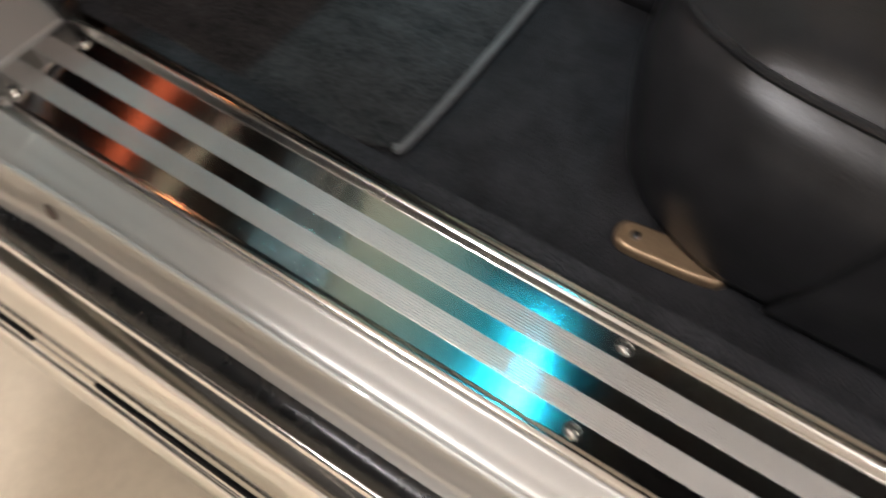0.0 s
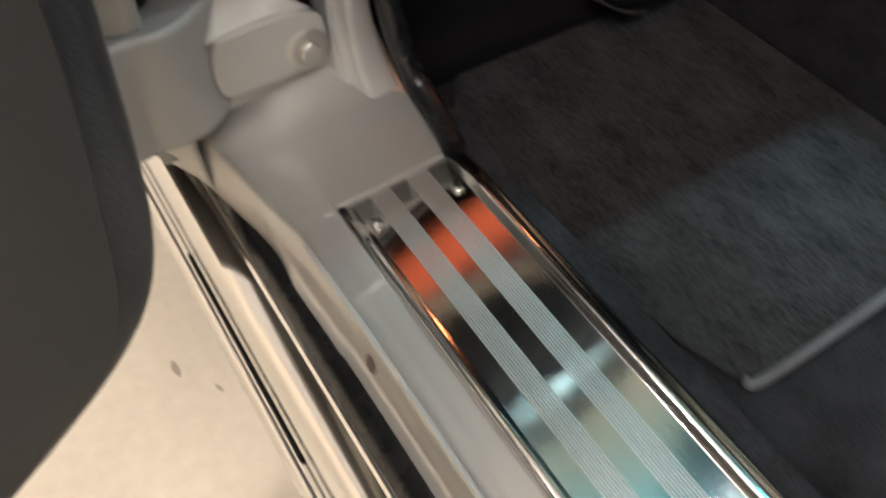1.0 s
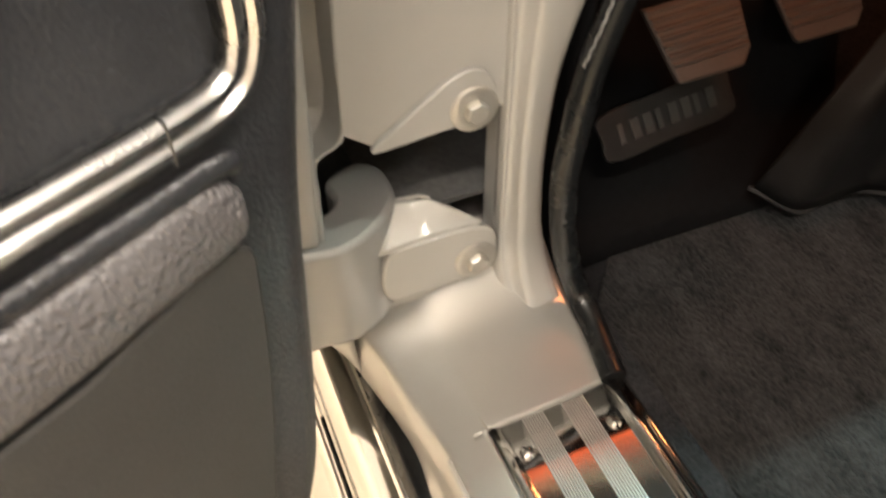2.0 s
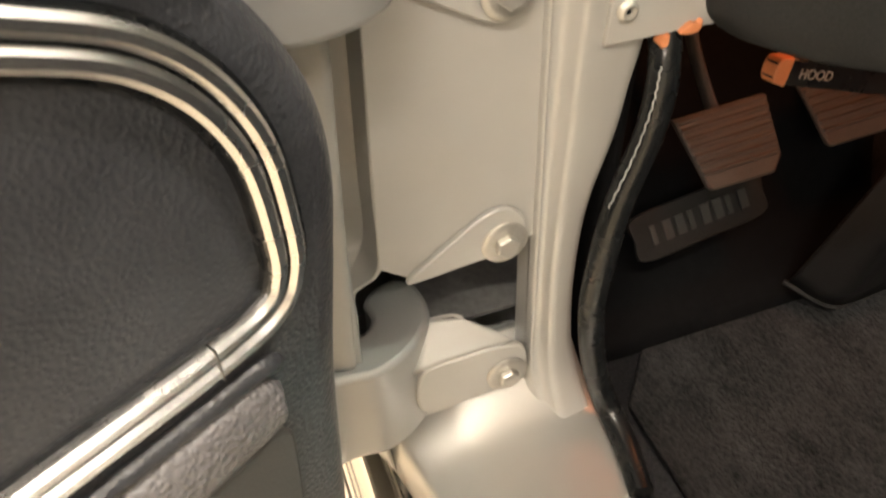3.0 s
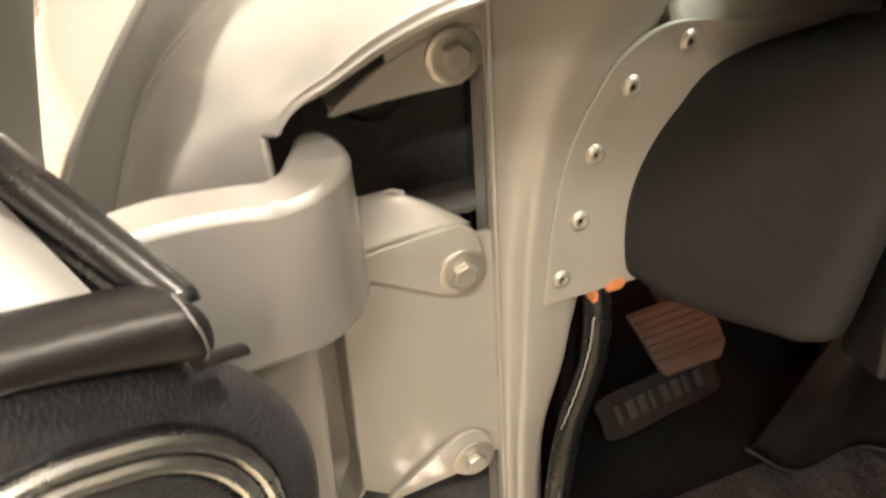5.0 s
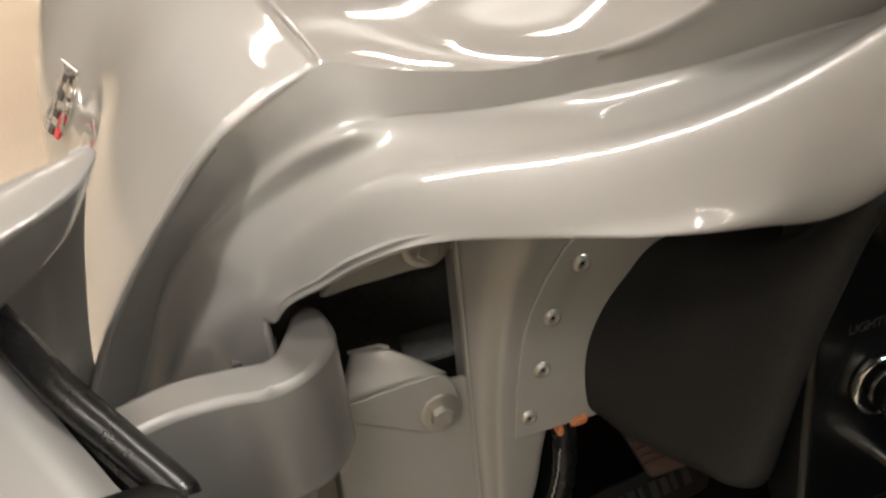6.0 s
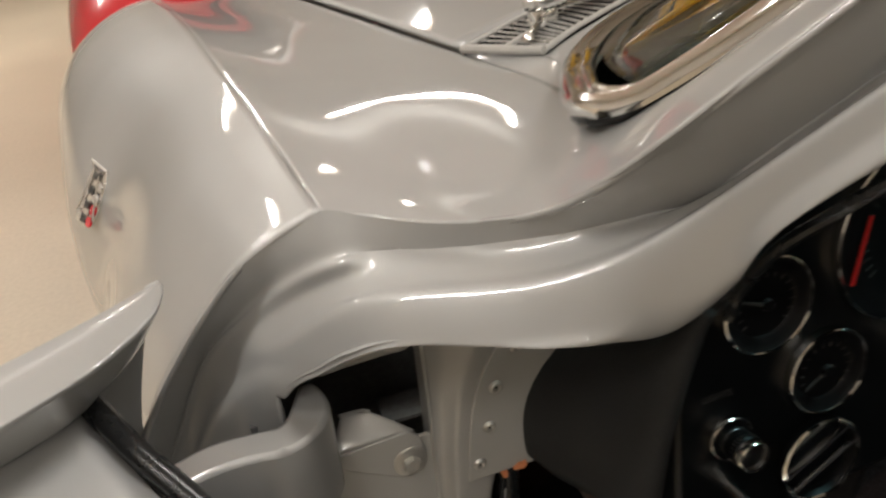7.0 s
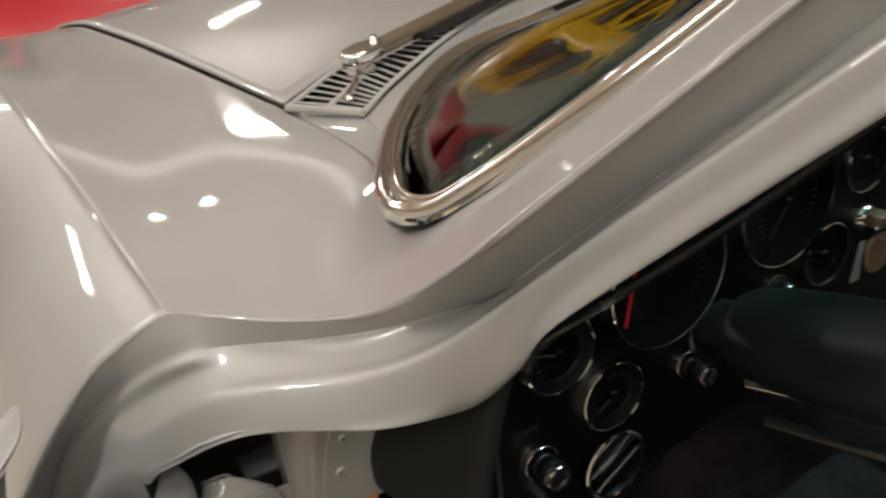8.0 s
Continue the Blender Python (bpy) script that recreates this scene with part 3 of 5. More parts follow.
def chrome_surround():
    corner = [POST[4], POST[3], POST[2], POST[1], (.165, -.110, 1.040), (.149, -.092, 1.025), (.139, -.069, 1.018), (.143, -.040, 1.013), (.163, .004, 1.008)]
    line = spline(corner + [(.189, .052, 1.000), (.238, .128, .990), (.330, .232, .982), (.450, .318, .980), (MID, .360, .978)], 110)
    section = [tuple(q) for q in spline([(-.013, -.005), (-.0125, .001), (-.0095, .0062), (-.0045, .0085), (.0005, .0070), (.0030, .0030), (.0045, .0020), (.0062, .0048), (.0090, .0068), (.0125, .0052), (.0150, .0010), (.0155, -.005)], 34)]
    return ring_sweep(bmesh.new(), [tuple(q) for q in line], section, up=(-.3, .35, .9))


part("chrome_surround", chrome_surround(), CHROME, screen, "polished chrome surround in two steps")
gasket = spline([tuple(np.array(q) + np.array((-.004, -.005, -.009))) for q in (POST[4], POST[3], POST[2], POST[1], (.166, -.105, 1.044), (.150, -.088, 1.028), (.139, -.067, 1.020), (.143, -.040, 1.014), (.163, .004, 1.006))], 60)
part("gasket", tube([tuple(q) for q in gasket], .0075, 8), RUBBER, screen, "black rubber gasket")


def post_inner():
    """Closes the windscreen post between its skin and the glass."""
    skin = [(.150, -.030, .986), (.176, -.112, 1.030), (.230, -.165, 1.093), (.314, -.235, 1.190), (.376, -.290, 1.262), (.400, -.325, 1.298)]
    glass = [(.185, -.060, .990), (.200, -.105, 1.028), (.250, -.150, 1.088), (.330, -.215, 1.180), (.398, -.275, 1.258), (.440, -.345, 1.312)]
    return loft([skin, [tuple(.5 * (np.array(a) + np.array(b)) - np.array((0, 0, .004))) for a, b in zip(skin, glass)], glass], 8, 40)


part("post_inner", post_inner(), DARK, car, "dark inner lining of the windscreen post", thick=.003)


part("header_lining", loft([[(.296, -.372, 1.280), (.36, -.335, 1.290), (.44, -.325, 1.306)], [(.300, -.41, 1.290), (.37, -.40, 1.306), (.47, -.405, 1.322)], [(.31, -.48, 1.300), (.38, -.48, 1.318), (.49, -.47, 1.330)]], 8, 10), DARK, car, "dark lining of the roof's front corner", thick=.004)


def mirrored(row):
    """Completes a row that runs from the left side to the middle of the car."""
    return [tuple(q) for q in row] + [(2 * MID - q[0], q[1], q[2]) for q in row[:-1]][::-1]


def roof():
    rows = [[(.326, -.372, 1.304), (.400, -.345, 1.317), (.470, -.402, 1.337), (MID, -.442, 1.350)]]
    for x, y, z in ((.335, -.47, 1.334), (.32, -.75, 1.340), (.29, -1.15, 1.285), (.25, -1.6, 1.085), (.22, -2.0, .905)):
        rows.append([(x, y, z), (x + .07, y - .005, z + .022), (x + .16, y - .01, z + .030), (MID, y - .012, z + .034)])
    return loft([mirrored(r) for r in rows], 50, 50)


part("roof", roof(), SILVER, car, "silver coupe roof", thick=0.012)
part("headliner", loft([mirrored(r) for r in (
    [(.330, -.385, 1.292), (.405, -.365, 1.302), (.47, -.415, 1.320), (MID, -.455, 1.332)],
    [(.335, -.50, 1.305), (.40, -.505, 1.318), (.49, -.51, 1.325), (MID, -.515, 1.330)],
    [(.320, -.75, 1.305), (.39, -.755, 1.325), (.48, -.76, 1.333), (MID, -.765, 1.338)],
    [(.28, -1.15, 1.245), (.36, -1.15, 1.265), (.46, -1.15, 1.272), (MID, -1.15, 1.275)],
    [(.25, -1.6, 1.04), (.33, -1.6, 1.06), (.43, -1.6, 1.066), (MID, -1.6, 1.07)])], 24, 24), DARK, car, "dark cloth headliner", thick=.006)


def body_ring(y, w, deck, belt, foot=.24):
    """One cross-section of the closed bodywork, from the left sill over the deck to the middle."""
    c = MID - w
    return mirrored([(c + .05, y, foot), (c + .015, y, foot + .10), (c, y, belt - .18), (c + .01, y, belt - .05), (c + .045, y, belt), (c + .16, y, belt + .012), (c + .38 * w, y, deck - .01), (MID, y, deck)])


def rear_body():
    rings = [body_ring(*q) for q in ((-1.05, .848, .905, .905), (-1.25, .855, .925, .925), (-1.55, .862, .925, .925), (-1.85, .845, .890, .880), (-2.10, .800, .830, .800), (-2.28, .720, .750, .690), (-2.36, .600, .620, .560))]
    return loft(rings, 60, 70)


def nose():
    rings = [mirrored([(-.260, 1.66, .46), (-.278, 1.65, .56), (-.260, 1.65, .648), (-.19, 1.65, .690), (.1, 1.615, .703), (MID, 1.636, .710)]),
             mirrored([(-.235, 1.74, .45), (-.250, 1.74, .53), (-.230, 1.74, .600), (-.16, 1.74, .635), (.1, 1.735, .645), (MID, 1.75, .650)]),
             mirrored([(-.190, 1.80, .42), (-.200, 1.81, .48), (-.180, 1.82, .530), (-.12, 1.83, .555), (.1, 1.84, .560), (MID, 1.85, .562)]),
             mirrored([(-.150, 1.78, .34), (-.155, 1.79, .38), (-.140, 1.80, .410), (-.09, 1.81, .425), (.1, 1.82, .430), (MID, 1.83, .432)])]
    return loft(rings, 30, 60)


part("rear_body", rear_body(), SILVER, car, "silver rear body behind the door", thick=.004)
part("rear_bulkhead", block(-.20, 1.43, -1.075, -1.055, .24, .90), DARK, car)
part("tail_panel", block(.03, 1.20, -2.372, -2.352, .26, .57), SATIN, car, edge=.008)
part("nose", nose(), SILVER, car, "low silver nose of the car", thick=.004)
part("far_door", loft([[(1.455 + dx, y, z) for dx, z in ((-.01, .24), (.005, .34), (.012, .60), (.0, .80), (-.025, .90), (-.05, .925))] for y in (-1.05, -.6, -.2, .04)], 12, 24), SILVER, car, "closed silver door of the far side", thick=-.02)
for wx, wy in ((-.10, 1.15), (1.33, 1.15), (-.10, -1.55), (1.33, -1.55)):
    part("wheel", lathe([(0, -.09), (.20, -.09), (.30, -.085), (.33, -.05), (.33, .05), (.30, .085), (.20, .09), (0, .09)], 28, Matrix.Translation((wx, wy, .33)) @ Matrix.Rotation(math.pi / 2, 4, "Y")), RUBBER, car, "black tyre")
part("underbody", block(-.10, 1.40, -1.05, .62, .19, .235), DARK, car)
part("far_quarter_glass", slab([(-1.0, .93), (.0, .93), (-.36, 1.22), (-.9, 1.24)], 1.30, 1.304, basis((0, 0, 0), (0, 1, 0), (0, 0, 1), (1, 0, 0))), GLASS, car, "side window glass of the far door")


# ---- hinge post ----
def hinge_post():
    """The painted face of the post, cut away for the two hinges."""
    face = [(-.0775, .552), (-.061, .5395), (.022, .5455), (.022, .7285), (-.050, .7345), (-.0700, .742)]
    return slab(face, -.004, 0, facing_rear(0))


post = part("hinge_post", hinge_post(), SATIN, car, "silver hinge post panel between two dark hinge openings", edge=.001)
part("post_foot", block(-.060, .022, -.001, .004, .40, .424), SATIN, post)
part("post_head", block(-.030, .022, .001, .005, .828, .875), SATIN, post)
part("post_web", block(.0215, .0235, .005, .022, .40, .875), SATIN, post, "painted return edge beside the hinge openings")
# walls, shelves and plug carry the cavity's shade in their darker colour
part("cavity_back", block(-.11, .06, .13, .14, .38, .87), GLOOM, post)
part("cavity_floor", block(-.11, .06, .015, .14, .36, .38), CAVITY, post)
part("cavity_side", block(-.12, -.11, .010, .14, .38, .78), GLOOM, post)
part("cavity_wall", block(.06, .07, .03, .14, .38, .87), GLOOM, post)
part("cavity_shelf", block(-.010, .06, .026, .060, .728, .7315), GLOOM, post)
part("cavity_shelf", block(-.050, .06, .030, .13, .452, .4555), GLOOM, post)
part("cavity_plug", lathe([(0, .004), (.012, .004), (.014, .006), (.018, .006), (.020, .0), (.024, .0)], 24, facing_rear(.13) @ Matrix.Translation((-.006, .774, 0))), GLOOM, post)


def post_flange():
    """The proud strip beside the hinges and the upright fold between it and the post face."""
    rows = []
    for z in (.486, .515, .538, .552, .60, .66, .70, .745):
        a, b = -.088 + .06 * (z - .70), -.0715 + .045 * (z - .71)
        b, deep = (b, .033) if z > .545 else (a + .0020, .012)
        rows.append([(-.160, -.001, z), (-.125, -.007, z), (a - .009, -.0115, z), (a - .004, -.0120, z), (a - .0015, -.0112, z), (a - .0003, -.0090, z), (a, -.005, z), (a, .15 * deep, z), (a, .6 * deep, z), (a, .92 * deep, z), (a + .0004, .985 * deep, z), (.5 * (a + b), deep, z), (b - .0004, .985 * deep, z), (b, .92 * deep, z), (b, .55 * deep, z), (b, .2 * deep, z), (b + .0002, .0015, z), (b + .0012, .0003, z), (b + .003, .0001, z)])
    return loft(rows, 50, 91)


part("post_step", post_flange(), SATIN, car, "soft upright fold pressed into the post", thick=0.002)


def post_roll():
    heights = [.372, .392, .408, .424, .440, .456, .505, .564, .615, .646, .672, .726, .80, .87, .91]
    inner = [.058, .055, .053, .051, .049, .047, .045, .049, .062, .067, .072, .080, .096, .135, .16]
    crest = [.036, .035, .034, .034, .033, .032, .0300, .0315, .0345, .0360, .0370, .0410, .0565, .095, .12]
    rows = []
    for z, c, i in zip(heights, crest, inner):
        d = -.030 * max(0, (.440 - z) / .060) ** 2  # the foot flares into the pan
        w = c - .0246
        rows.append([(.0205 + .2 * d, .004, z), (.0212 + .2 * d, -.0030 + .4 * d, z), (.0226, -.0049 + .8 * d, z), (.0246, -.0040 + d, z), (.0246 + .35 * w, -.0048 + d, z), (.0246 + .65 * w, -.0085 + d, z), (.0246 + .88 * w, -.0126 + d, z), (c + .003, -.0140 + d, z), (c + .45 * (i - c), -.0132 + d, z), (c + .75 * (i - c), -.0118 + d, z), (i, -.0100 + d, z), (i + .005, -.004 + d, z), (i + .009, .02, z)])
    return loft(rows, 70, 40)


part("post_roll", post_roll(), SATIN, car, "rounded silver edge of the door opening", thick=0.003, sharp=70)


def sill_pressing():
    """One pressing: the pan at the foot of the post, a lip, and the sill behind it."""
    flank = [(-.0325, -.104, .3785), (-.047, -.104, .3735), (-.0585, -.104, .3665), (-.0622, -.104, .348), (-.0640, -.104, .325), (-.0722, -.104, .3130)]
    pan = [
        [(.066, .030, .425), (.040, .030, .432), (.000, .030, .430), (-.0275, .030, .420), (-.050, .030, .402), (-.076, .030, .394), (-.0870, .030, .389), (-.0890, .030, .376), (-.088, .030, .350), (-.085, .030, .315)],
        [(.066, -.004, .399), (.040, -.004, .407), (.000, -.004, .406), (-.0275, -.004, .402), (-.048, -.004, .395), (-.070, -.004, .388), (-.0795, -.004, .383), (-.0815, -.004, .372), (-.081, -.004, .350), (-.078, -.004, .315)],
        [(.064, -.035, .388), (.038, -.035, .391), (.000, -.035, .390), (-.0275, -.035, .387), (-.044, -.035, .383), (-.062, -.035, .377), (-.0705, -.035, .372), (-.0725, -.035, .361), (-.072, -.035, .340), (-.0715, -.035, .314)],
        [(.060, -.070, .384), (.036, -.070, .3845), (.000, -.070, .384), (-.0275, -.070, .3825), (-.038, -.070, .380), (-.0545, -.070, .371), (-.0635, -.070, .363), (-.0665, -.070, .351), (-.067, -.070, .332), (-.0675, -.070, .313)],
        [(.056, -.100, .383), (.034, -.102, .383), (.000, -.104, .383), (-.0285, -.104, .382)] + flank,
    ]
    back = [[(.060, -.102, .3745), (.034, -.103, .3745), (.000, -.104, .3745), (-.0285, -.104, .3745)] + flank]
    for y, s in ((-.16, .5), (-.22, 1), (-.60, 1), (-1.05, 1)):
        end = [(.072, .3740), (.040, .3745), (.000, .3745), (-.0275, .3745), (-.0320, .3735), (-.0440, .3705), (-.0555, .3660), (-.0582, .3500), (-.0592, .3250), (-.0705, .3130)]
        back.append([((1 - s) * q[0] + s * x, y, (1 - s) * q[2] + s * z) for q, (x, z) in zip(back[0], end)])
    bm = loft(pan, 65, 73)
    lip = bmesh.new()
    edge = spline(pan[-1], 73)[:25]
    grid(lip, [[(q[0], q[1] - d, q[2] - drop * min(1, (24 - i) / 3)) for i, q in enumerate(edge)] for d, drop in ((0, 0), (.0008, .0012), (.001, .008))])
    bm = join(bm, loft(back, 60, 73), lip)
    bmesh.ops.remove_doubles(bm, verts=bm.verts, dist=.0004)
    return bm


part("sill", sill_pressing(), SILLPAINT, car, "silver painted door sill with a pressed pan at its front", thick=0.003, sharp=70)
part("sill_bead", tube([(-.0590, -.108, .3655), (-.0575, -.16, .3650), (-.0562, -.22, .3645), (-.0562, -1.05, .3645)], .0022, 8), SATIN, car)
part("inner_sill", block(.0715, .082, -1.05, -.012, .25, .373), CARPET, car)

# ---- hinges ----
def bolt_parts(x, y, z, parent, r=.0082):
    m = facing_rear(y) @ Matrix.Translation((x, z, 0))
    part("washer", lathe([(0, 0), (.0148, 0), (.0150, .0012), (.0140, .0022), (.0105, .0026), (0, .0026)], 28, m), BOLT, parent)
    hexa = lathe([(0, 0), (r, 0), (r, .0042), (r * .88, .0054), (r * .6, .0052), (0, .0050)], 6, m @ Matrix.Translation((0, 0, .0026)) @ Matrix.Rotation(.35, 4, "Z"))
    part("bolt", hexa, BOLT, parent, "painted hexagon bolt head", smooth=False, edge=.0006)


UPPER_ARM = [(-.215, -.110), (-.158, -.0755), (-.125, -.066), (-.100, -.065), (-.079, -.057), (-.0625, -.038), (-.0595, -.018), (-.066, .004), (-.078, .004), (-.088, -.018), (-.098, -.034), (-.120, -.037), (-.148, -.042), (-.178, -.058), (-.220, -.082)]
LOWER_ARM = [(-.215, -.066), (-.160, -.036), (-.119, -.0195), (-.090, -.0205), (-.066, -.010), (-.0475, .009), (-.0425, .026), (-.045, .045), (-.056, .056), (-.071, .053), (-.083, .042), (-.082, .026), (-.091, .0155), (-.112, .012), (-.160, -.002), (-.220, -.036)]


def ear_plate(points, y, parent, thick=.0045):
    part("ear", slab(rounded(points, 3), 0, thick, facing_rear(y)), SATIN, parent, edge=.0012)


def bracket_top(parent, z, y):
    """The bent top of a hinge bracket, with a turned lip at its back."""
    part("flange", loft([[(-.066, y, z - .003), (-.056, y + .012, z + .009), (-.047, y + .024, z + .018)], [(-.030, y, z + .001), (-.034, y + .010, z + .010), (-.037, y + .021, z + .0185)], [(.008, y + .002, z - .001), (-.008, y + .008, z + .011), (-.025, y + .017, z + .0195)]], 10, 10), SATIN, parent, thick=.003)
    part("lip", tube([(-.050, y + .024, z + .0185), (-.036, y + .022, z + .0195), (-.030, y + .019, z + .0215), (-.024, y + .016, z + .0200)], .0013, 6), SATIN, parent)


upper = part("upper_hinge", slab(rounded(UPPER_ARM, 6), .732, .812), SILVER, car, "curved silver upper hinge arm of the door", edge=.004)
for v in upper.data.vertices:  # the arm rises towards the door
    s = max(0, min(1, (-.10 - v.co.x) / .09))
    if v.co.z > .78:
        v.co.z += .014 * s
bolt_parts(0, -.0045, .71, upper)
bolt_parts(.004, .0, .836, upper)
ear_plate([(-.068, .7345), (-.050, .738), (-.010, .741), (.003, .740), (.012, .729), (.014, .712), (.008, .6975), (-.006, .6935), (-.030, .706), (-.060, .724)], 0, upper)
ear_plate([(-.062, .818), (-.035, .836), (-.011, .846), (.010, .850), (.021, .846), (.021, .834), (.010, .822), (-.013, .820), (-.040, .819)], .0045, upper)
bracket_top(upper, .7385, -.002)
part("flange", slab([(-.060, .004), (.010, .004), (-.012, .060), (-.056, .060)], .8185, .8215), SATIN, upper)
lower = part("lower_hinge", slab(rounded(LOWER_ARM, 6), .400, .487), SILVER, car, "curved silver lower hinge arm of the door", edge=.004)
bolt_parts(0, -.0045, .552, lower, .0078)
bolt_parts(0, -.0125, .436, lower, .0078)
ear_plate([(-.063, .5385), (-.050, .5495), (-.030, .564), (-.011, .576), (.003, .577), (.013, .566), (.014, .552), (.004, .543), (-.022, .5405), (-.050, .5375)], 0, lower)
part("ear", slab(rounded([(-.062, .421), (-.060, .460), (-.030, .465), (-.002, .464), (.014, .455), (.0155, .428), (.006, .4205), (-.03, .418)], 5), 0, .006, facing_rear(-.006)), SATIN, lower, edge=.0015)
bracket_top(lower, .4630, -.009)


# ---- gusset plate ----
def gusset_outline():
    outer = spline([(.047, .676), (.052, .733), (.060, .772), (.069, .793), (.081, .812), (.090, .8225), (.104, .8315), (.118, .8360), (.134, .8355), (.155, .8318), (.178, .8282), (.222, .8240), (.262, .8225)], 50)
    inner = spline([(.262, .8172), (.238, .8158), (.200, .8126), (.180, .8096), (.1625, .8064), (.145, .7975), (.129, .782), (.1135, .7525), (.105, .728), (.104, .700), (.109, .684), (.117, .6755)], 40)
    return [tuple(q) for q in outer] + [tuple(q) for q in inner]


gusset = part("gusset_plate", slab(gusset_outline(), 0, .003, facing_rear(-.0135)), SATIN, car, "riveted silver gusset plate below the cowl", edge=.0008)
for rx, rz in ((.058, .693), (.069, .731), (.077, .771), (.0975, .806), (.131, .8245)):
    m = facing_rear(-.0165) @ Matrix.Translation((rx, rz, 0))
    part("rivet", lathe([(.0014, .0004), (.0017, .0018), (.0036, .0026), (.0052, .0018), (.0062, .0), (0, -.001)], 20, m), BOLT, gusset)
    part("rivet_core", lathe([(0, .0008), (.0014, .0008), (.0014, 0), (0, 0)], 12, m), DARK, gusset)

fold_line = spline([(.120, .8355), (.134, .8350), (.155, .8313), (.178, .8277), (.222, .8236), (.262, .8221)], 24)
part("flange", loft([[(x, -.0150, z) for x, z in fold_line], [(x, -.0135, z + .0022) for x, z in fold_line], [(x + .001, -.0085, z + .0085) for x, z in fold_line]], 30, 8), SATIN, gusset, "folded bright edge of the plate", thick=.002)
part("cowl_side", slab([(.066, .745), (.082, .795), (.110, .818), (.250, .830), (.250, .880), (.140, .880), (.090, .840)], 0, .003, facing_rear(-.0040)), SATIN, car)

# ---- door seal ----
SEAL = [(.090, .004, .694), (.087, -.008, .674), (.083, -.019, .652), (.078, -.022, .620), (.064, -.024, .578), (.056, -.026, .535), (.0535, -.026, .490), (.058, -.030, .440), (.066, -.040, .405), (.068, -.062, .392), (.064, -.085, .389), (.060, -.104, .387)]
seal = part("door_seal", tube([tuple(q) for q in spline(SEAL, 70)], .0088, 12, up=(0, 1, 0)), RUBBER, car, "black rubber door seal with a torn bead")
stitch = spline([(.0775, -.0235, .662), (.0730, -.0275, .640), (.0650, -.0285, .610), (.0535, -.0295, .580)], 40)
stitch = [q + np.array((.0006 * math.sin(i * 2.1), 0, 0)) for i, q in enumerate(stitch)]
part("glue_bead", tube([tuple(q) for q in stitch], .0005, 5, up=(0, 1, 0)), PALE, seal, "pale dried glue along the seal")
part("screw", lathe([(0, .0035), (.003, .003), (.005, .001), (.005, 0)], 14, basis((.070, -.060, .391), (0, 1, 0), (0, 0, 1), (1, 0, .2))), CHROME, seal, "bright screw head")
# lumps at the seal's top; their orange is painted amber light
for cx, cz, cl in ((.0800, .6735, .0022), (.0945, .678, .0062)):
    lump = rounded([(-cl, -.0022), (-cl * .4, .0012), (0, .0026), (cl * .6, .0018), (cl, .0034), (cl * .9, -.0018), (cl * .2, -.0034)], 3)
    part("amber_lit_clip", slab(lump, 0, .008, facing_rear(-.012) @ Matrix.Translation((cx, cz, 0))), ORANGE, seal, "lump at the top of the seal, coloured as lit by amber light", edge=.001)

# ---- sill ----
def swept(section, y0, y1, steps=24):
    bm = bmesh.new()
    grid(bm, [[(x, y0 + (y1 - y0) * i / steps, z) for x, z in section] for i in range(steps + 1)])
    return bm


def smooth2(section, n):
    return [tuple(q) for q in spline(section, n)]


part("sill_rubber", swept(smooth2([(-.0620, .3125), (-.0660, .3145), (-.0735, .3125), (-.0790, .3065), (-.0815, .2990), (-.0740, .2940)], 20), -1.05, .03), RUBBER, car, "black rubber strip along the sill", thick=0.002)
molding = part("rocker_molding", swept(smooth2([(-.0795, .299), (-.0820, .3030), (-.0850, .3025), (-.0872, .2995), (-.0885, .2985), (-.0925, .2955), (-.0980, .2902), (-.1030, .2835), (-.1068, .2755), (-.1092, .2665), (-.1104, .2560), (-.1106, .2450), (-.1108, .2350), (-.1125, .2280), (-.1135, .2200), (-.1165, .2140), (-.1195, .2130), (-.1235, .2070), (-.1255, .1980), (-.1230, .1900), (-.105, .184)], 90), -1.10, .20), POLISHED, car, "polished bright rocker molding with dark slots", sharp=70)
slots = [(.052, -.178), (-.243, -.420), (-.48, -.66), (-.72, -.90)]
for s0, s1 in slots:
    part("slot", slab([(s0, .2240), (s0 - .004, .2275), (s1 + .004, .2275), (s1, .2240), (s1 + .004, .2205), (s0 - .004, .2205)], 0, .003, basis((-.1525, 0, 0), (0, 1, 0), (.18, 0, .984), (-.984, 0, .18))), DARK, molding, smooth=False)
part("drip_mark", slab(rounded([(.005, .003), (.003, .006), (-.004, .004), (-.006, -.002), (-.001, -.005), (.004, -.003)], 4), 0, .001, basis((-.0600, -.196, .340), (0, 1, 0), (.22, 0, .975), (-.975, 0, .22))), STAIN, car, "dark dried drip on the painted sill")
part("fender_tail", loft([[(-.085, -.006, .415), (-.13, -.004, .415), (-.185, .028, .41), (-.226, .036, .41)], [(-.088, -.002, .372), (-.112, .02, .372), (-.15, .06, .37), (-.20, .10, .37)], [(-.083, .012, .322), (-.094, .045, .320), (-.118, .095, .320), (-.16, .16, .32)], [(-.078, .020, .312), (-.086, .055, .310), (-.108, .105, .310), (-.15, .17, .31)]], 20, 20), SATIN, car, "lower tail of the silver fender", thick=.003)


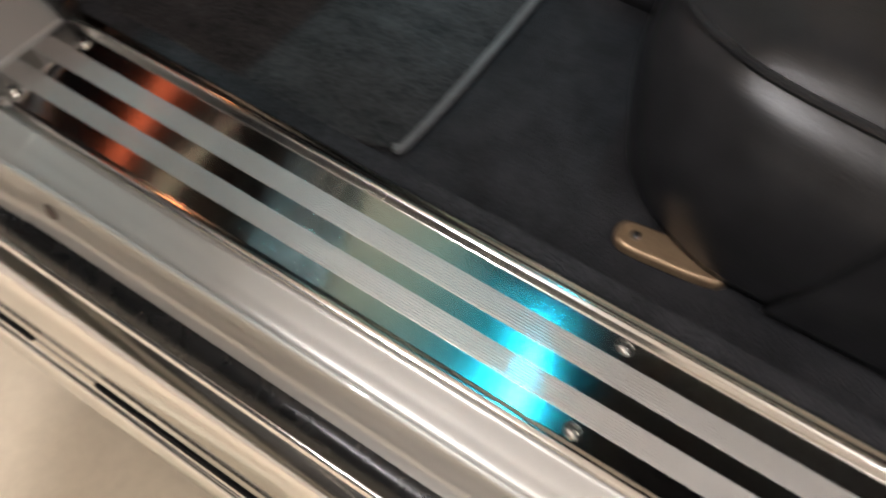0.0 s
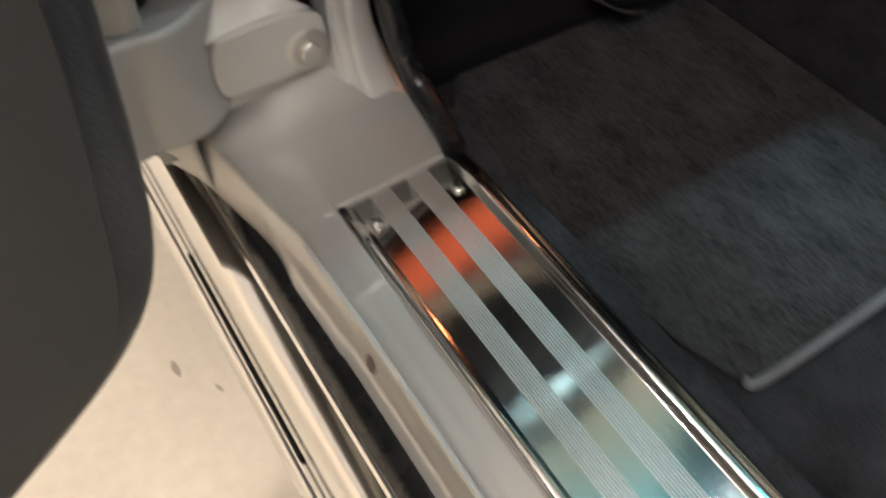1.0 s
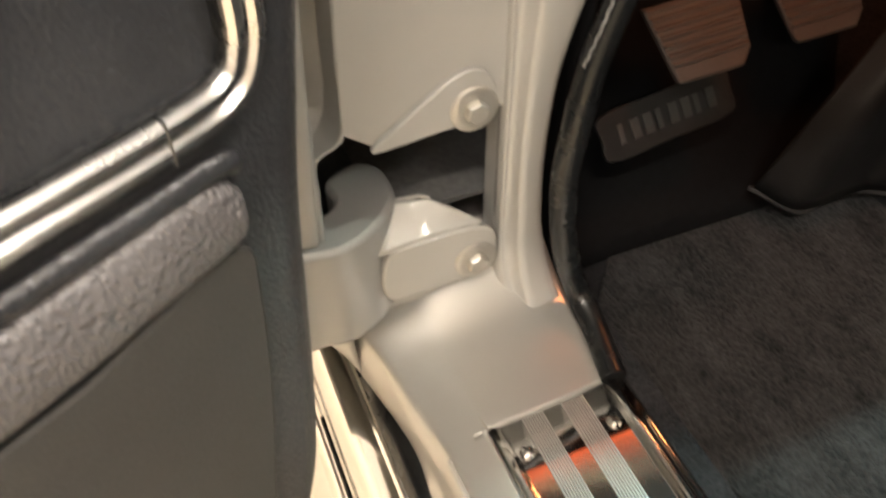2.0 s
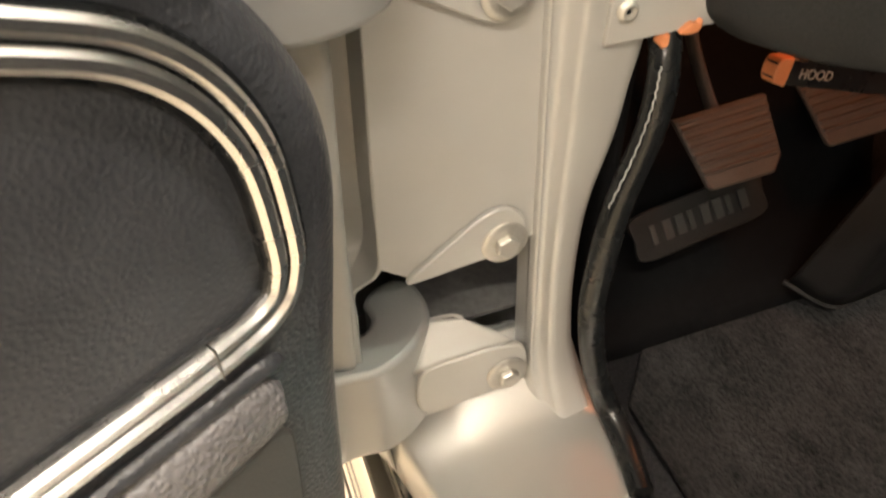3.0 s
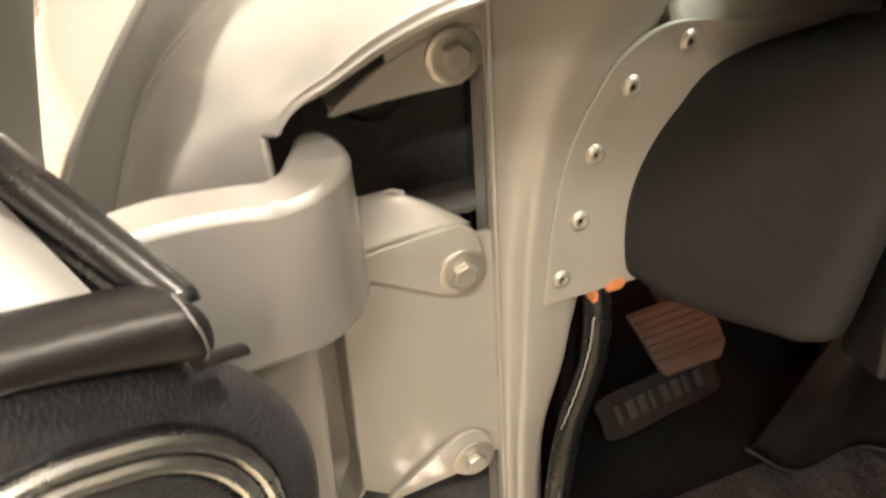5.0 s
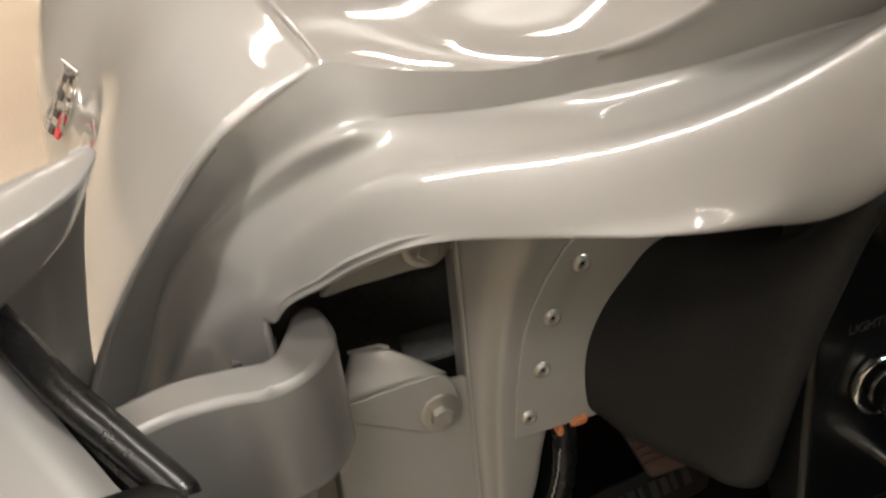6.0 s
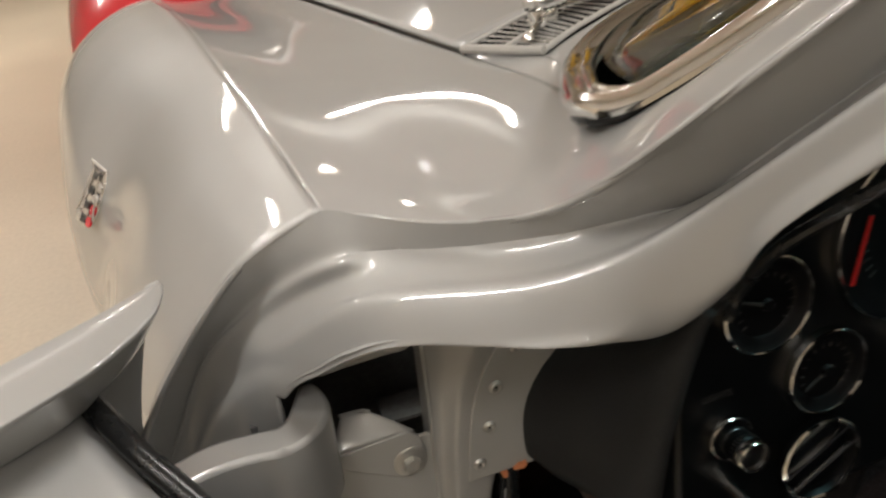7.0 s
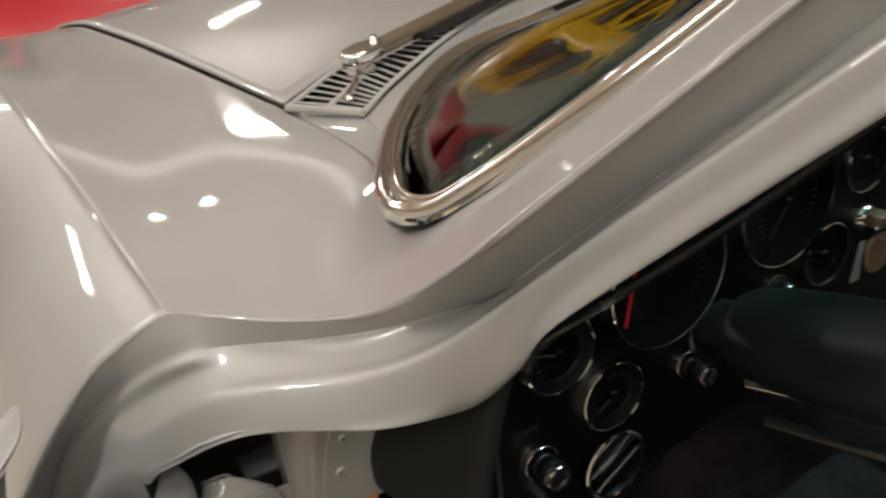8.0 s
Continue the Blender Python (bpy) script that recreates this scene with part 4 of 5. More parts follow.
def sill_plate():
    y0, y1 = -1.02, -.1035
    z = .378
    plate = part("sill_plate", swept([(-.030, z - .001), (-.0285, z + .0008), (-.024, z + .0012), (-.0218, z + .0002), (-.0205, z), (.0535, z), (.0545, z + .0002), (.0555, z + .0045), (.0580, z + .0065), (.0620, z + .0055), (.0635, z + .0030), (.0665, z + .0040), (.0700, z + .0020), (.0715, z - .006)], y0, y1), PLATE, car, "polished aluminium sill plate with ribbed bands", thick=0.002, sharp=8)
    for x0, x1 in ((-.0075, .0085), (.0215, .0385)):
        n = 9
        w = (x1 - x0) / n
        for i in range(n):
            a = x0 + i * w
            part("rib", swept([(a + .0001, z - .0004), (a + .0004, z + .0009), (a + w - .0007, z + .0009), (a + w - .0003, z - .0004)], y0, y1, 1), BRUSHED, plate, smooth=False)
    for sx, sy in ((.0465, -.129), (-.0145, -.127), (.0475, -.566), (-.0145, -.564), (.0475, -.99), (-.0145, -.99)):
        m = Matrix.Translation((sx, sy, z))
        part("screw", lathe([(0, .0030), (.0032, .0026), (.0046, .0012), (.0050, 0)], 18, m), CHROME, plate)
        part("screw_slot", block(-.0034, .0034, -.0006, .0006, .0024, .0031, m @ Matrix.Rotation(.6, 4, "Z")), STEEL, plate, smooth=False)
        part("screw_slot", block(-.0006, .0006, -.0034, .0034, .0024, .0031, m @ Matrix.Rotation(.6, 4, "Z")), STEEL, plate, smooth=False)


sill_plate()

# ---- interior shell ----
part("carpet", join(block(.082, 1.30, -1.05, .12, .235, .250), block(.074, .090, -1.05, -.02, .240, .372)), CARPET, car, "black carpet on the footwell floor")
# toe board, kick panel and firewall have the footwell's shade in their colour
part("toe_board", loft([[(.09, .10, .25), (.09, .17, .33), (.09, .24, .48), (.09, .30, .66)], [(.40, .10, .25), (.40, .17, .33), (.40, .24, .48), (.40, .30, .66)], [(.62, .10, .25), (.62, .17, .33), (.62, .24, .48), (.62, .30, .66)]], 12, 16), DARK, car, "carpeted toe board, coloured near-black for the footwell's shade", thick=0.01)
part("kick_panel", loft([[(.082, .018, .24), (.080, .018, .45), (.086, .018, .66), (.10, .018, .80)], [(.085, .12, .24), (.085, .12, .45), (.09, .12, .66), (.09, .12, .80)], [(.085, .34, .24), (.085, .34, .45), (.085, .34, .66), (.085, .34, .80)]], 10, 14), DARK, car, "kick panel coloured near-black for the footwell's shade", thick=0.006)
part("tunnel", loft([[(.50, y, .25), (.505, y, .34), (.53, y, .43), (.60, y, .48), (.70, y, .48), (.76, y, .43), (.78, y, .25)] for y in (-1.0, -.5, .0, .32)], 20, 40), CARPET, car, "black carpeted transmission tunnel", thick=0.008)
part("firewall", block(.08, 1.40, .33, .36, .24, .915), DARK, car, "firewall behind the dashboard, coloured near-black for the shade there")
part("tunnel_cover", loft([[(.355, .09, .30), (.385, .075, .40), (.43, .07, .50), (.45, .07, .60)], [(.385, .055, .29), (.41, .045, .40), (.45, .04, .50), (.47, .04, .60)], [(.475, .06, .28), (.48, .05, .40), (.50, .05, .50), (.52, .05, .60)], [(.52, .02, .28), (.53, .0, .40), (.55, .0, .50), (.57, .0, .60)]], 30, 20), CAPVINYL, car, "black vinyl cover with a stitched hem", thick=0.004)
hem = spline([(.350, .092, .298), (.384, .052, .287), (.430, .060, .286), (.474, .058, .279), (.500, .040, .278), (.522, .016, .279)], 30)
part("hem", tube([tuple(q) for q in hem], .003, 6), SOFT, car, "grey stitched hem of the cover")


def seat():
    cushion = part("seat", loft([
        [(.215, -.64, .262), (.200, -.66, .33), (.208, -.68, .395), (.236, -.69, .432), (.285, -.70, .455), (.45, -.72, .462), (.64, -.72, .44), (.69, -.70, .27)],
        [(.222, -.575, .262), (.212, -.575, .33), (.222, -.577, .395), (.247, -.580, .431), (.295, -.60, .455), (.45, -.60, .460), (.63, -.60, .44), (.68, -.59, .27)],
        [(.262, -.508, .262), (.250, -.502, .33), (.246, -.515, .395), (.263, -.530, .430), (.310, -.55, .452), (.45, -.54, .455), (.61, -.54, .43), (.66, -.51, .27)],
        [(.330, -.470, .262), (.325, -.458, .33), (.296, -.468, .395), (.300, -.484, .427), (.350, -.505, .445), (.45, -.49, .445), (.58, -.49, .42), (.63, -.475, .27)],
        [(.42, -.462, .262), (.42, -.450, .33), (.39, -.448, .390), (.395, -.462, .422), (.42, -.475, .435), (.47, -.47, .435), (.56, -.47, .41), (.60, -.465, .27)],
    ], 50, 60), LEATHER, car, "black leather seat cushion with piped edge", thick=0.006, sharp=80)
    pipe = spline([(.235, -.69, .4345), (.246, -.580, .4335), (.262, -.529, .4325), (.299, -.482, .4295), (.394, -.460, .4245)], 40)
    part("piping", tube([tuple(q) for q in pipe], .0035, 8), LEATHER, cushion)
    rear = part("seat_side", loft([[(.215, -.64, .262), (.205, -.66, .33), (.222, -.68, .40), (.258, -.70, .432)], [(.215, -.85, .262), (.205, -.85, .33), (.222, -.85, .41), (.258, -.85, .45)], [(.215, -1.02, .262), (.205, -1.02, .33), (.222, -1.02, .42), (.258, -1.02, .47)]], 12, 24), LEATHER, cushion, thick=0.006)
    part("seat_top", loft([[(.258, -.70, .432), (.45, -.72, .420), (.66, -.72, .40), (.69, -.70, .27)], [(.258, -.85, .45), (.45, -.85, .43), (.66, -.85, .42), (.69, -.85, .27)], [(.258, -1.02, .47), (.45, -1.02, .45), (.66, -1.02, .44), (.69, -1.02, .27)]], 12, 24), LEATHER, cushion, thick=0.006)
    part("seat_back", loft([[(.23, -.96, .42), (.24, -.99, .60), (.26, -1.02, .80), (.29, -1.04, .92)], [(.45, -.93, .42), (.45, -.96, .60), (.45, -.99, .80), (.45, -1.02, .94)], [(.68, -.96, .42), (.67, -.99, .60), (.65, -1.02, .80), (.63, -1.04, .92)]], 16, 16), LEATHER, cushion, thick=0.05)
    part("seat_track", slab(rounded([(.204, -.520), (.214, -.511), (.228, -.513), (.234, -.535), (.238, -.60), (.214, -.602), (.205, -.550)], 4), .250, .262), TRACK, cushion, "bronze end of the seat track", edge=.003)
    part("track_screw", lathe([(0, .004), (.004, .003), (.005, 0)], 12, Matrix.Translation((.217, -.527, .262))), CHROME, cushion)


seat()

# ---- floor mat, loose on the carpet ----
mat_outline = [(.180, -.300), (.186, -.311), (.196, -.316), (.30, -.3155), (.45, -.310), (.536, -.3035), (.549, -.300), (.555, -.288), (.544, -.224), (.530, -.10), (.515, .0), (.505, .08), (.36, .10), (.20, .10), (.150, .04), (.148, -.10), (.165, -.25)]
floor_mat = tagged(part("floor_mat", slab(mat_outline, .250, .258), MATPILE, None, edge=.002), "dark pile floor mat with a grey bound edge on the carpet", "floor mat")
bound = spline([(.184, -.308, .256), (.196, -.3155, .258), (.30, -.3155, .258), (.45, -.310, .258), (.536, -.3035, .258), (.549, -.300, .258), (.555, -.288, .258), (.550, -.255, .258), (.544, -.224, .258), (.530, -.10, .258)], 80)
part("binding", tube([tuple(q) for q in bound], .0046, 8), PIPING, floor_mat, "grey bound edge")


# ---- pedals and what hangs below the dashboard ----
def pedal(m, parent_name, label):
    w, h = .043, .034
    pad_out = [(-w, h * .98), (w * .96, h), (w, -h * .6), (w * .78, -h), (-w * .52, -h), (-w * .62, -h * .9)]
    pad = part(parent_name, slab(pad_out, 0, .008, m), PEDALRUB, car, label, smooth=False, edge=.0025)
    for i in range(7):
        z = h * .86 - i * .0078
        part("ridge", tube([tuple(m @ Vector((-w * (.93 - .045 * i), z, .009))), tuple(m @ Vector((w * .92, z + .0012, .009)))], .0021, 6), PEDALRUB, pad)
    arm = spline([tuple(m @ Vector(q)) for q in ((0, .02, -.004), (0, .05, -.012), (-.006, .10, .0), (-.01, .17, .03), (-.01, .24, .05))], 16)
    part("arm", tube([tuple(q) for q in arm], .0085, 8, up=(1, 0, 0), squash=.5), PEDALRUB, pad, "flat steel pedal arm")


x_axis = Vector((.985, -.10, .13)).normalized()
z_axis = x_axis.cross(Vector((0.02, .60, .80))).normalized()
pedal(basis((.258, .118, .473), x_axis, z_axis.cross(x_axis), z_axis), "clutch_pedal", "ribbed rubber clutch pedal on a steel arm")
pedal(basis((.395, .135, .470), x_axis, z_axis.cross(x_axis), z_axis), "brake_pedal", "ribbed rubber brake pedal on a steel arm")

plate_m = basis((.246, .118, .398), Vector((.96, .0, .16)).normalized(), Vector((-.10, .60, .79)).normalized(), Vector((.03, -.80, .60)).normalized())
badge = part("toe_plate", slab(rounded([(-.062, -.021), (0, -.022), (.060, -.021), (.066, 0), (.060, .021), (0, .022), (-.062, .021), (-.066, 0)], 4), 0, .004, plate_m), CAPVINYL, car, "dark embossed plate on the toe board", edge=.001)
for i in range(8):
    part("embossed_bar", block(-.050 + i * .0128, -.050 + i * .0128 + (.0085 if i % 3 else .005), -.009, .009, .004, .0052, plate_m), DIMPRINT, badge, smooth=False)

hx = Vector((.955, -.02, -.28)).normalized()
hz = Vector((-.10, -.97, .20))
hz = (hz - hx * hz.dot(hx)).normalized()
RELEASE = basis((.209, .030, .6025), hx, hz.cross(hx), hz)
handle = part("hood_release", slab(rounded([(-.004, -.008), (.05, -.0095), (.098, -.010), (.104, 0), (.098, .010), (.05, .0095), (-.004, .008), (-.009, 0)], 4), -.006, .006, RELEASE), RUBBER, car, "black hood release handle with white lettering", edge=.002)


def lettering(name, text, size, m, mat, parent):
    cu = bpy.data.curves.new(name, "FONT")
    cu.body, cu.size, cu.extrude = text, size, .0002
    ob = new(name, cu)
    ob.data.materials.append(mat)
    me = bpy.data.meshes.new_from_object(ob.evaluated_get(bpy.context.evaluated_depsgraph_get()))
    bpy.data.objects.remove(ob)
    word = new(name, me)
    word.matrix_basis = m
    word.parent = parent
    return word


# added tip: the amber glint on the handle's end as a coloured piece
part("tip", slab(rounded([(-.0085, -.0075), (-.003, -.0088), (.001, -.0088), (.0015, .0088), (-.003, .0088), (-.0085, .0075), (-.0105, 0)], 3), -.0066, .0066, RELEASE), ORANGE, handle, "handle end coloured orange for the amber light on it", edge=.002)
lettering("lettering", "HOOD", .0095, RELEASE @ Matrix.Translation((.010, -.0035, .0064)), PALE, handle)

# hidden panel added so the sill plate mirrors a long amber streak
glow_body = part("amber_glow_panel", block(.112, .176, .040, .056, .650, .842), DARK, car, "added amber glow panel hidden under the dashboard", edge=.002)
part("lens", block(.119, .168, .036, .040, .655, .838), AMBERGLOW, glow_body, "ribbed amber face that glows for the sill plate's reflection")
for i in range(10):
    part("rib", tube([(.119, .0358, .665 + i * .0185), (.168, .0358, .665 + i * .0185)], .003, 6), AMBERGLOW, glow_body)


# ---- dashboard ----
DASH_Y, DASH_Z = -.130, .870
dash_n = Vector((0, -1, .12)).normalized()
dash_up = Vector((0, .12, 1)).normalized()


def on_dash(x, z, out=0.0):
    y = DASH_Y + .12 * (z - DASH_Z)
    return basis(Vector((x, y, z)) + dash_n * out, (1, 0, 0), dash_up, dash_n)


def dash_face():
    """The instrument panel as one thick plate that follows the cowl."""
    face = [(.166, .680), (.166, .880), (.180, .915), (.24, .945), (.34, .962), (.46, .975), (.615, .985), (.80, .985), (1.1, .965), (1.2, .94), (1.25, .70), (.66, .66), (.50, .70), (.30, .685)]
    m = basis((0, DASH_Y - .12 * DASH_Z, 0), (1, 0, 0), Vector((0, .12, 1)), Vector((0, 1, 0)))
    return slab(face, 0, .03, m)


dash = part("dashboard", dash_face(), DASH, car, "black instrument panel with chrome-ringed gauges", edge=.004)
part("dash_top", loft([[(.168, -.12, .890), (.24, -.125, .948), (.40, -.128, .972), (MID, -.128, .987), (.9, -.128, .985), (1.2, -.125, .94)], [(.17, -.06, .90), (.24, -.03, .945), (.40, .02, .966), (MID, .04, .978), (.9, .03, .975), (1.2, -.02, .93)], [(.20, .02, .915), (.27, .12, .940), (.42, .22, .950), (MID, .28, .955), (.9, .25, .955), (1.15, .08, .92)]], 20, 40), SOFT, dash, "soft black dash top", thick=.006)


def gauge(x, z, r, needle=None, needle_mat=None):
    rim = part("gauge_rim", lathe([(r, -.001), (r + .0008, .002), (r + .0006, .0075), (r - .0003, .0082), (r - .0012, .0076), (r - .0016, .001)], 48, on_dash(x, z, 0)), CHROME, dash, "thin chrome ring")
    part("gauge_bowl", lathe([(r - .0014, .0072), (r * .86, .0040), (r * .74, .0030), (r * .70, .0012), (0, .0012)], 40, on_dash(x, z, 0)), DIAL, dash)
    marks = max(10, int(r * 420))
    bm = None
    for i in range(marks):
        a = radians(-130 + 260 * i / (marks - 1))
        q = block(-.0005, .0005, r * .56, r * .66, 0, .0006, on_dash(x, z, .003) @ Matrix.Rotation(-a, 4, "Z"))
        bm = q if bm is None else join(bm, q)
    part("dial_scale", bm, DIMPRINT, dash, smooth=False)
    if needle is not None:
        tip = slab([(-.0016, -.006), (.0016, -.006), (.0009, r * .62), (-.0009, r * .62)], .0012, .0022, on_dash(x, z, .004) @ Matrix.Rotation(radians(needle), 4, "Z"))
        part("needle", tip, needle_mat, dash, smooth=False)
        part("needle_hub", lathe([(0, .004), (.004, .0035), (.005, 0)], 16, on_dash(x, z, .004)), DIAL, dash)


gauge(.236, .872, .0365, 70, DIMPRINT)
gauge(.292, .802, .0345, 120, DIMPRINT)
gauge(.362, .897, .0690)
part("needle", slab([(-.0545, -.030), (-.0515, -.031), (-.0395, .020), (-.0415, .021)], .0048, .0060, on_dash(.362, .897)), RED, dash, "red gauge needle", smooth=False)
gauge(.520, .917, .0660, 140, DIMPRINT)
gauge(.586, .837, .0345, 60, DIMPRINT)
gauge(.640, .925, .0345, 60, DIMPRINT)


def pull_knob(x, z, lengths=1.0, size=1.0):
    m = on_dash(x, z) @ Matrix.Scale(size, 4)
    part("knob_bezel", lathe([(.0168, .0), (.0182, .001), (.0186, .0040), (.0176, .0056), (.0163, .0050), (.0160, .0015)], 36, m), CHROME, dash, "thin chrome bezel")
    part("knob_well", lathe([(.0161, .0016), (.0135, .0010), (0, .0010)], 30, m), DIAL, dash)
    part("knob_collar", lathe([(.0098, .001), (.0104, .009 * lengths), (.0118, .011 * lengths), (.0118, .014 * lengths), (.0108, .016 * lengths)], 30, m), STEEL, dash)
    part("knob_shaft", lathe([(.0112, .014 * lengths), (.0124, .018 * lengths), (.0126, .034 * lengths), (.0112, .037 * lengths), (0, .037 * lengths)], 40, m), DIAL, dash)
    for i in range(28):
        part("knurl", block(-.0004, .0004, .0122, .0130, .028 * lengths, .034 * lengths, m @ Matrix.Rotation(2 * math.pi * i / 28, 4, "Z")), STEEL, dash, smooth=False)
    part("knob", lathe([(.0112, .036 * lengths), (.0126, .038 * lengths), (.0128, .045 * lengths), (.0118, .0480 * lengths), (.0100, .0475 * lengths), (.0094, .0420 * lengths)], 36, m), CHROME, dash, "chrome ring of the pull knob")
    part("knob_face", lathe([(.0096, .0425 * lengths), (.0040, .0400 * lengths), (0, .0398 * lengths)], 24, m), DIAL, dash)


pull_knob(.209, .770, .62)
pull_knob(.388, .790, .8, .78)
pull_knob(.512, .826, .6, .78)
vent_m = on_dash(.290, .724)
part("air_outlet", lathe([(.033, -.002), (.0365, .003), (.0362, .008), (.0335, .0085), (.0315, .004), (.031, -.006), (0, -.006)], 40, vent_m), DIAL, dash, "round black air outlet")
part("outlet_ring", lathe([(.0335, .0086), (.0352, .0096), (.0366, .0084)], 40, vent_m), CHROME, dash)
for dx in (-.008, .009):
    part("outlet_vane", block(-.031, .031, dx - .0011, dx + .0011, .006, .0085, vent_m @ Matrix.Rotation(.5, 4, "Z")), CHROME, dash, smooth=False)
LIGHTS_M = basis(on_dash(.186, .8055, .001).translation, (1, 0, 0), dash_up, dash_n)
lettering("lettering", "LIGHTS", .0078, LIGHTS_M, DIMPRINT, dash)
part("toggle", lathe([(0, .03), (.004, .029), (.005, .02), (.004, 0)], 14, on_dash(.213, .722)), CHROME, dash, "small chrome toggle")
part("heater_lever", tube([tuple(on_dash(.182, .700).translation + Vector((0, -.012, 0))), tuple(on_dash(.190, .66).translation + Vector((0, -.020, 0)))], .006, 8, squash=.4), CHROME, dash, "chrome lever below the panel")


def dash_end():
    """The soft charcoal end cap between gusset and instrument panel."""
    left = [(.118, -.0145, .676), (.107, -.0145, .690), (.1050, -.0145, .728), (.1130, -.0145, .757), (.131, -.0145, .782), (.160, -.0145, .805), (.240, -.0145, .814)]
    rows = [left,
            [(.122, -.034, .675), (.114, -.034, .692), (.112, -.034, .730), (.118, -.034, .762), (.133, -.034, .789), (.160, -.034, .811), (.240, -.034, .821)],
            [(.135, -.062, .676), (.130, -.063, .694), (.128, -.064, .735), (.131, -.066, .775), (.141, -.068, .808), (.161, -.070, .829), (.235, -.072, .839)],
            [(.146, -.090, .682), (.143, -.096, .697), (.144, -.100, .736), (.146, -.104, .786), (.151, -.109, .828), (.163, -.112, .850), (.225, -.114, .858)],
            [(.150, -.108, .688), (.149, -.117, .700), (.151, -.121, .741), (.154, -.126, .790), (.157, -.134, .840), (.165, -.142, .880), (.190, -.146, .895)],
            [(.160, -.112, .690), (.159, -.124, .702), (.161, -.128, .742), (.163, -.133, .790), (.166, -.142, .845), (.172, -.150, .892), (.188, -.152, .908)],
            [(.166, -.100, .690), (.172, -.110, .700), (.174, -.114, .745), (.176, -.119, .790), (.178, -.128, .845), (.182, -.138, .892), (.192, -.142, .908)]]
    return loft(rows, 40, 40)


part("dash_end_cap", dash_end(), SOFT, car, "charcoal vinyl end cap of the dashboard", thick=.005, sharp=70)
trim_line = spline([(.176, -.168, .900), (.178, -.174, .925), (.176, -.200, .965), (.186, -.232, 1.003), (.226, -.278, 1.062), (.300, -.352, 1.17)], 60)
part("opening_trim", tube([tuple(q) for q in trim_line], .004, 8), RUBBER, car, "thin black trim inside the opening")


# ---- steering column ----
def column():
    a, b = Vector((.432, -.128, .812)), Vector((.430, -.50, .955))
    d = (b - a).normalized()
    side = Vector((1, 0, 0))
    m = basis(a, side, d.cross(side), d)
    col = part("steering_column", lathe([(.020, .0), (.026, .004), (.026, .040), (.038, .048), (.044, .062), (.047, .09), (.049, .14), (.049, .22), (.049, .36), (.044, .375), (0, .375)], 40, m), COLUMN, car, "dark grey steering column below the wheel")
    part("collar", lathe([(.026, -.006), (.038, -.004), (.041, .004), (.037, .012), (.028, .012)], 36, m), STEEL, col, "worn steel collar")
    low = Vector((0.02, -.03, -.052))
    part("column_brace", tube([tuple(a + Vector((-.01, -.06, -.030))), tuple(a + d * .20 + low), tuple(a + d * .36 + low)], .0065, 10), CHROME, col, "bright brace under the column")
    part("lower_brace", tube([tuple(a + Vector((.0, -.08, -.070))), tuple(a + d * .22 + low * 1.9), tuple(a + d * .36 + low * 1.9)], .006, 10), STEEL, col)
    stalk = a + d * .250 + Vector((-.028, -.01, -.042))
    part("stalk_knob", lathe([(0, .008), (.0065, .006), (.008, 0), (.0065, -.006), (0, -.008)], 16, Matrix.Translation(stalk)), PIPING, col, "pale stalk end")
    part("stalk", tube([tuple(stalk), tuple(stalk + Vector((.004, -.03, -.07))), tuple(stalk + Vector((.01, -.07, -.15)))], .0028, 8), STEEL, col)


column()


# ---- key in the lock ----
def key():
    m = on_dash(.640, .862)
    k = tagged(new("ignition_key"), "brass ignition key with a brown tag in the lock", "key")
    part("lock", lathe([(0, .0), (.015, .0), (.015, .012), (.012, .016), (0, .016)], 28, m), CHROME, dash, "chrome ignition lock")
    part("blade", block(-.010, .010, -.004, .010, .016, .034, m), TRACK, k, "brass key bow", edge=.002)
    part("ring", ring_sweep(bmesh.new(), [tuple(m @ Vector((.011 * math.cos(a), -.008 + .011 * math.sin(a), .030))) for a in [i * math.pi / 8 for i in range(17)]], circle(.0011, 6)), CHROME, k)
    part("tag", slab(rounded([(-.016, -.05), (.0, -.056), (.016, -.05), (.018, -.02), (.0, -.014), (-.018, -.02)], 4), .026, .030, m), TAG, k, "brown leather tag")
    part("card", slab([(-.036, -.06), (-.022, -.06), (-.018, -.016), (-.026, -.016)], .023, .024, m), PALE, k, "pale paper card")


key()

# ---- door ----
DOOR = basis((-.105, -.12, 0), (-.866, -.5, 0), (.5, -.866, 0), (0, 0, 1))
PANEL = basis((0, 0, 0), (1, 0, 0), (0, 0, 1), (0, 1, 0))  # panel outline (along, up), pulled to the inside
door = tagged(new("door"), "open silver door with a black vinyl inner panel")
door.parent = car
door.matrix_basis = DOOR


def panel_outline():
    front = spline([(.16, .851), (.120, .846), (.093, .8385), (.067, .8240), (.054, .8155), (.038, .8025), (.020, .780), (.007, .757), (.001, .735), (.0005, .712), (.006, .680), (.015, .630), (.021, .570), (.026, .520), (.035, .465), (.052, .427), (.080, .406), (.12, .396), (.2, .390)], 80)
    return [(1.0, .860)] + [(.3, .857)] + [tuple(q) for q in front] + [(.5, .386), (1.0, .385)]


door_card = part("door_panel", slab(panel_outline(), -.040, 0, PANEL), VINYL, door, "black vinyl door panel", edge=.017)
door_card.modifiers["edge"].segments = 6


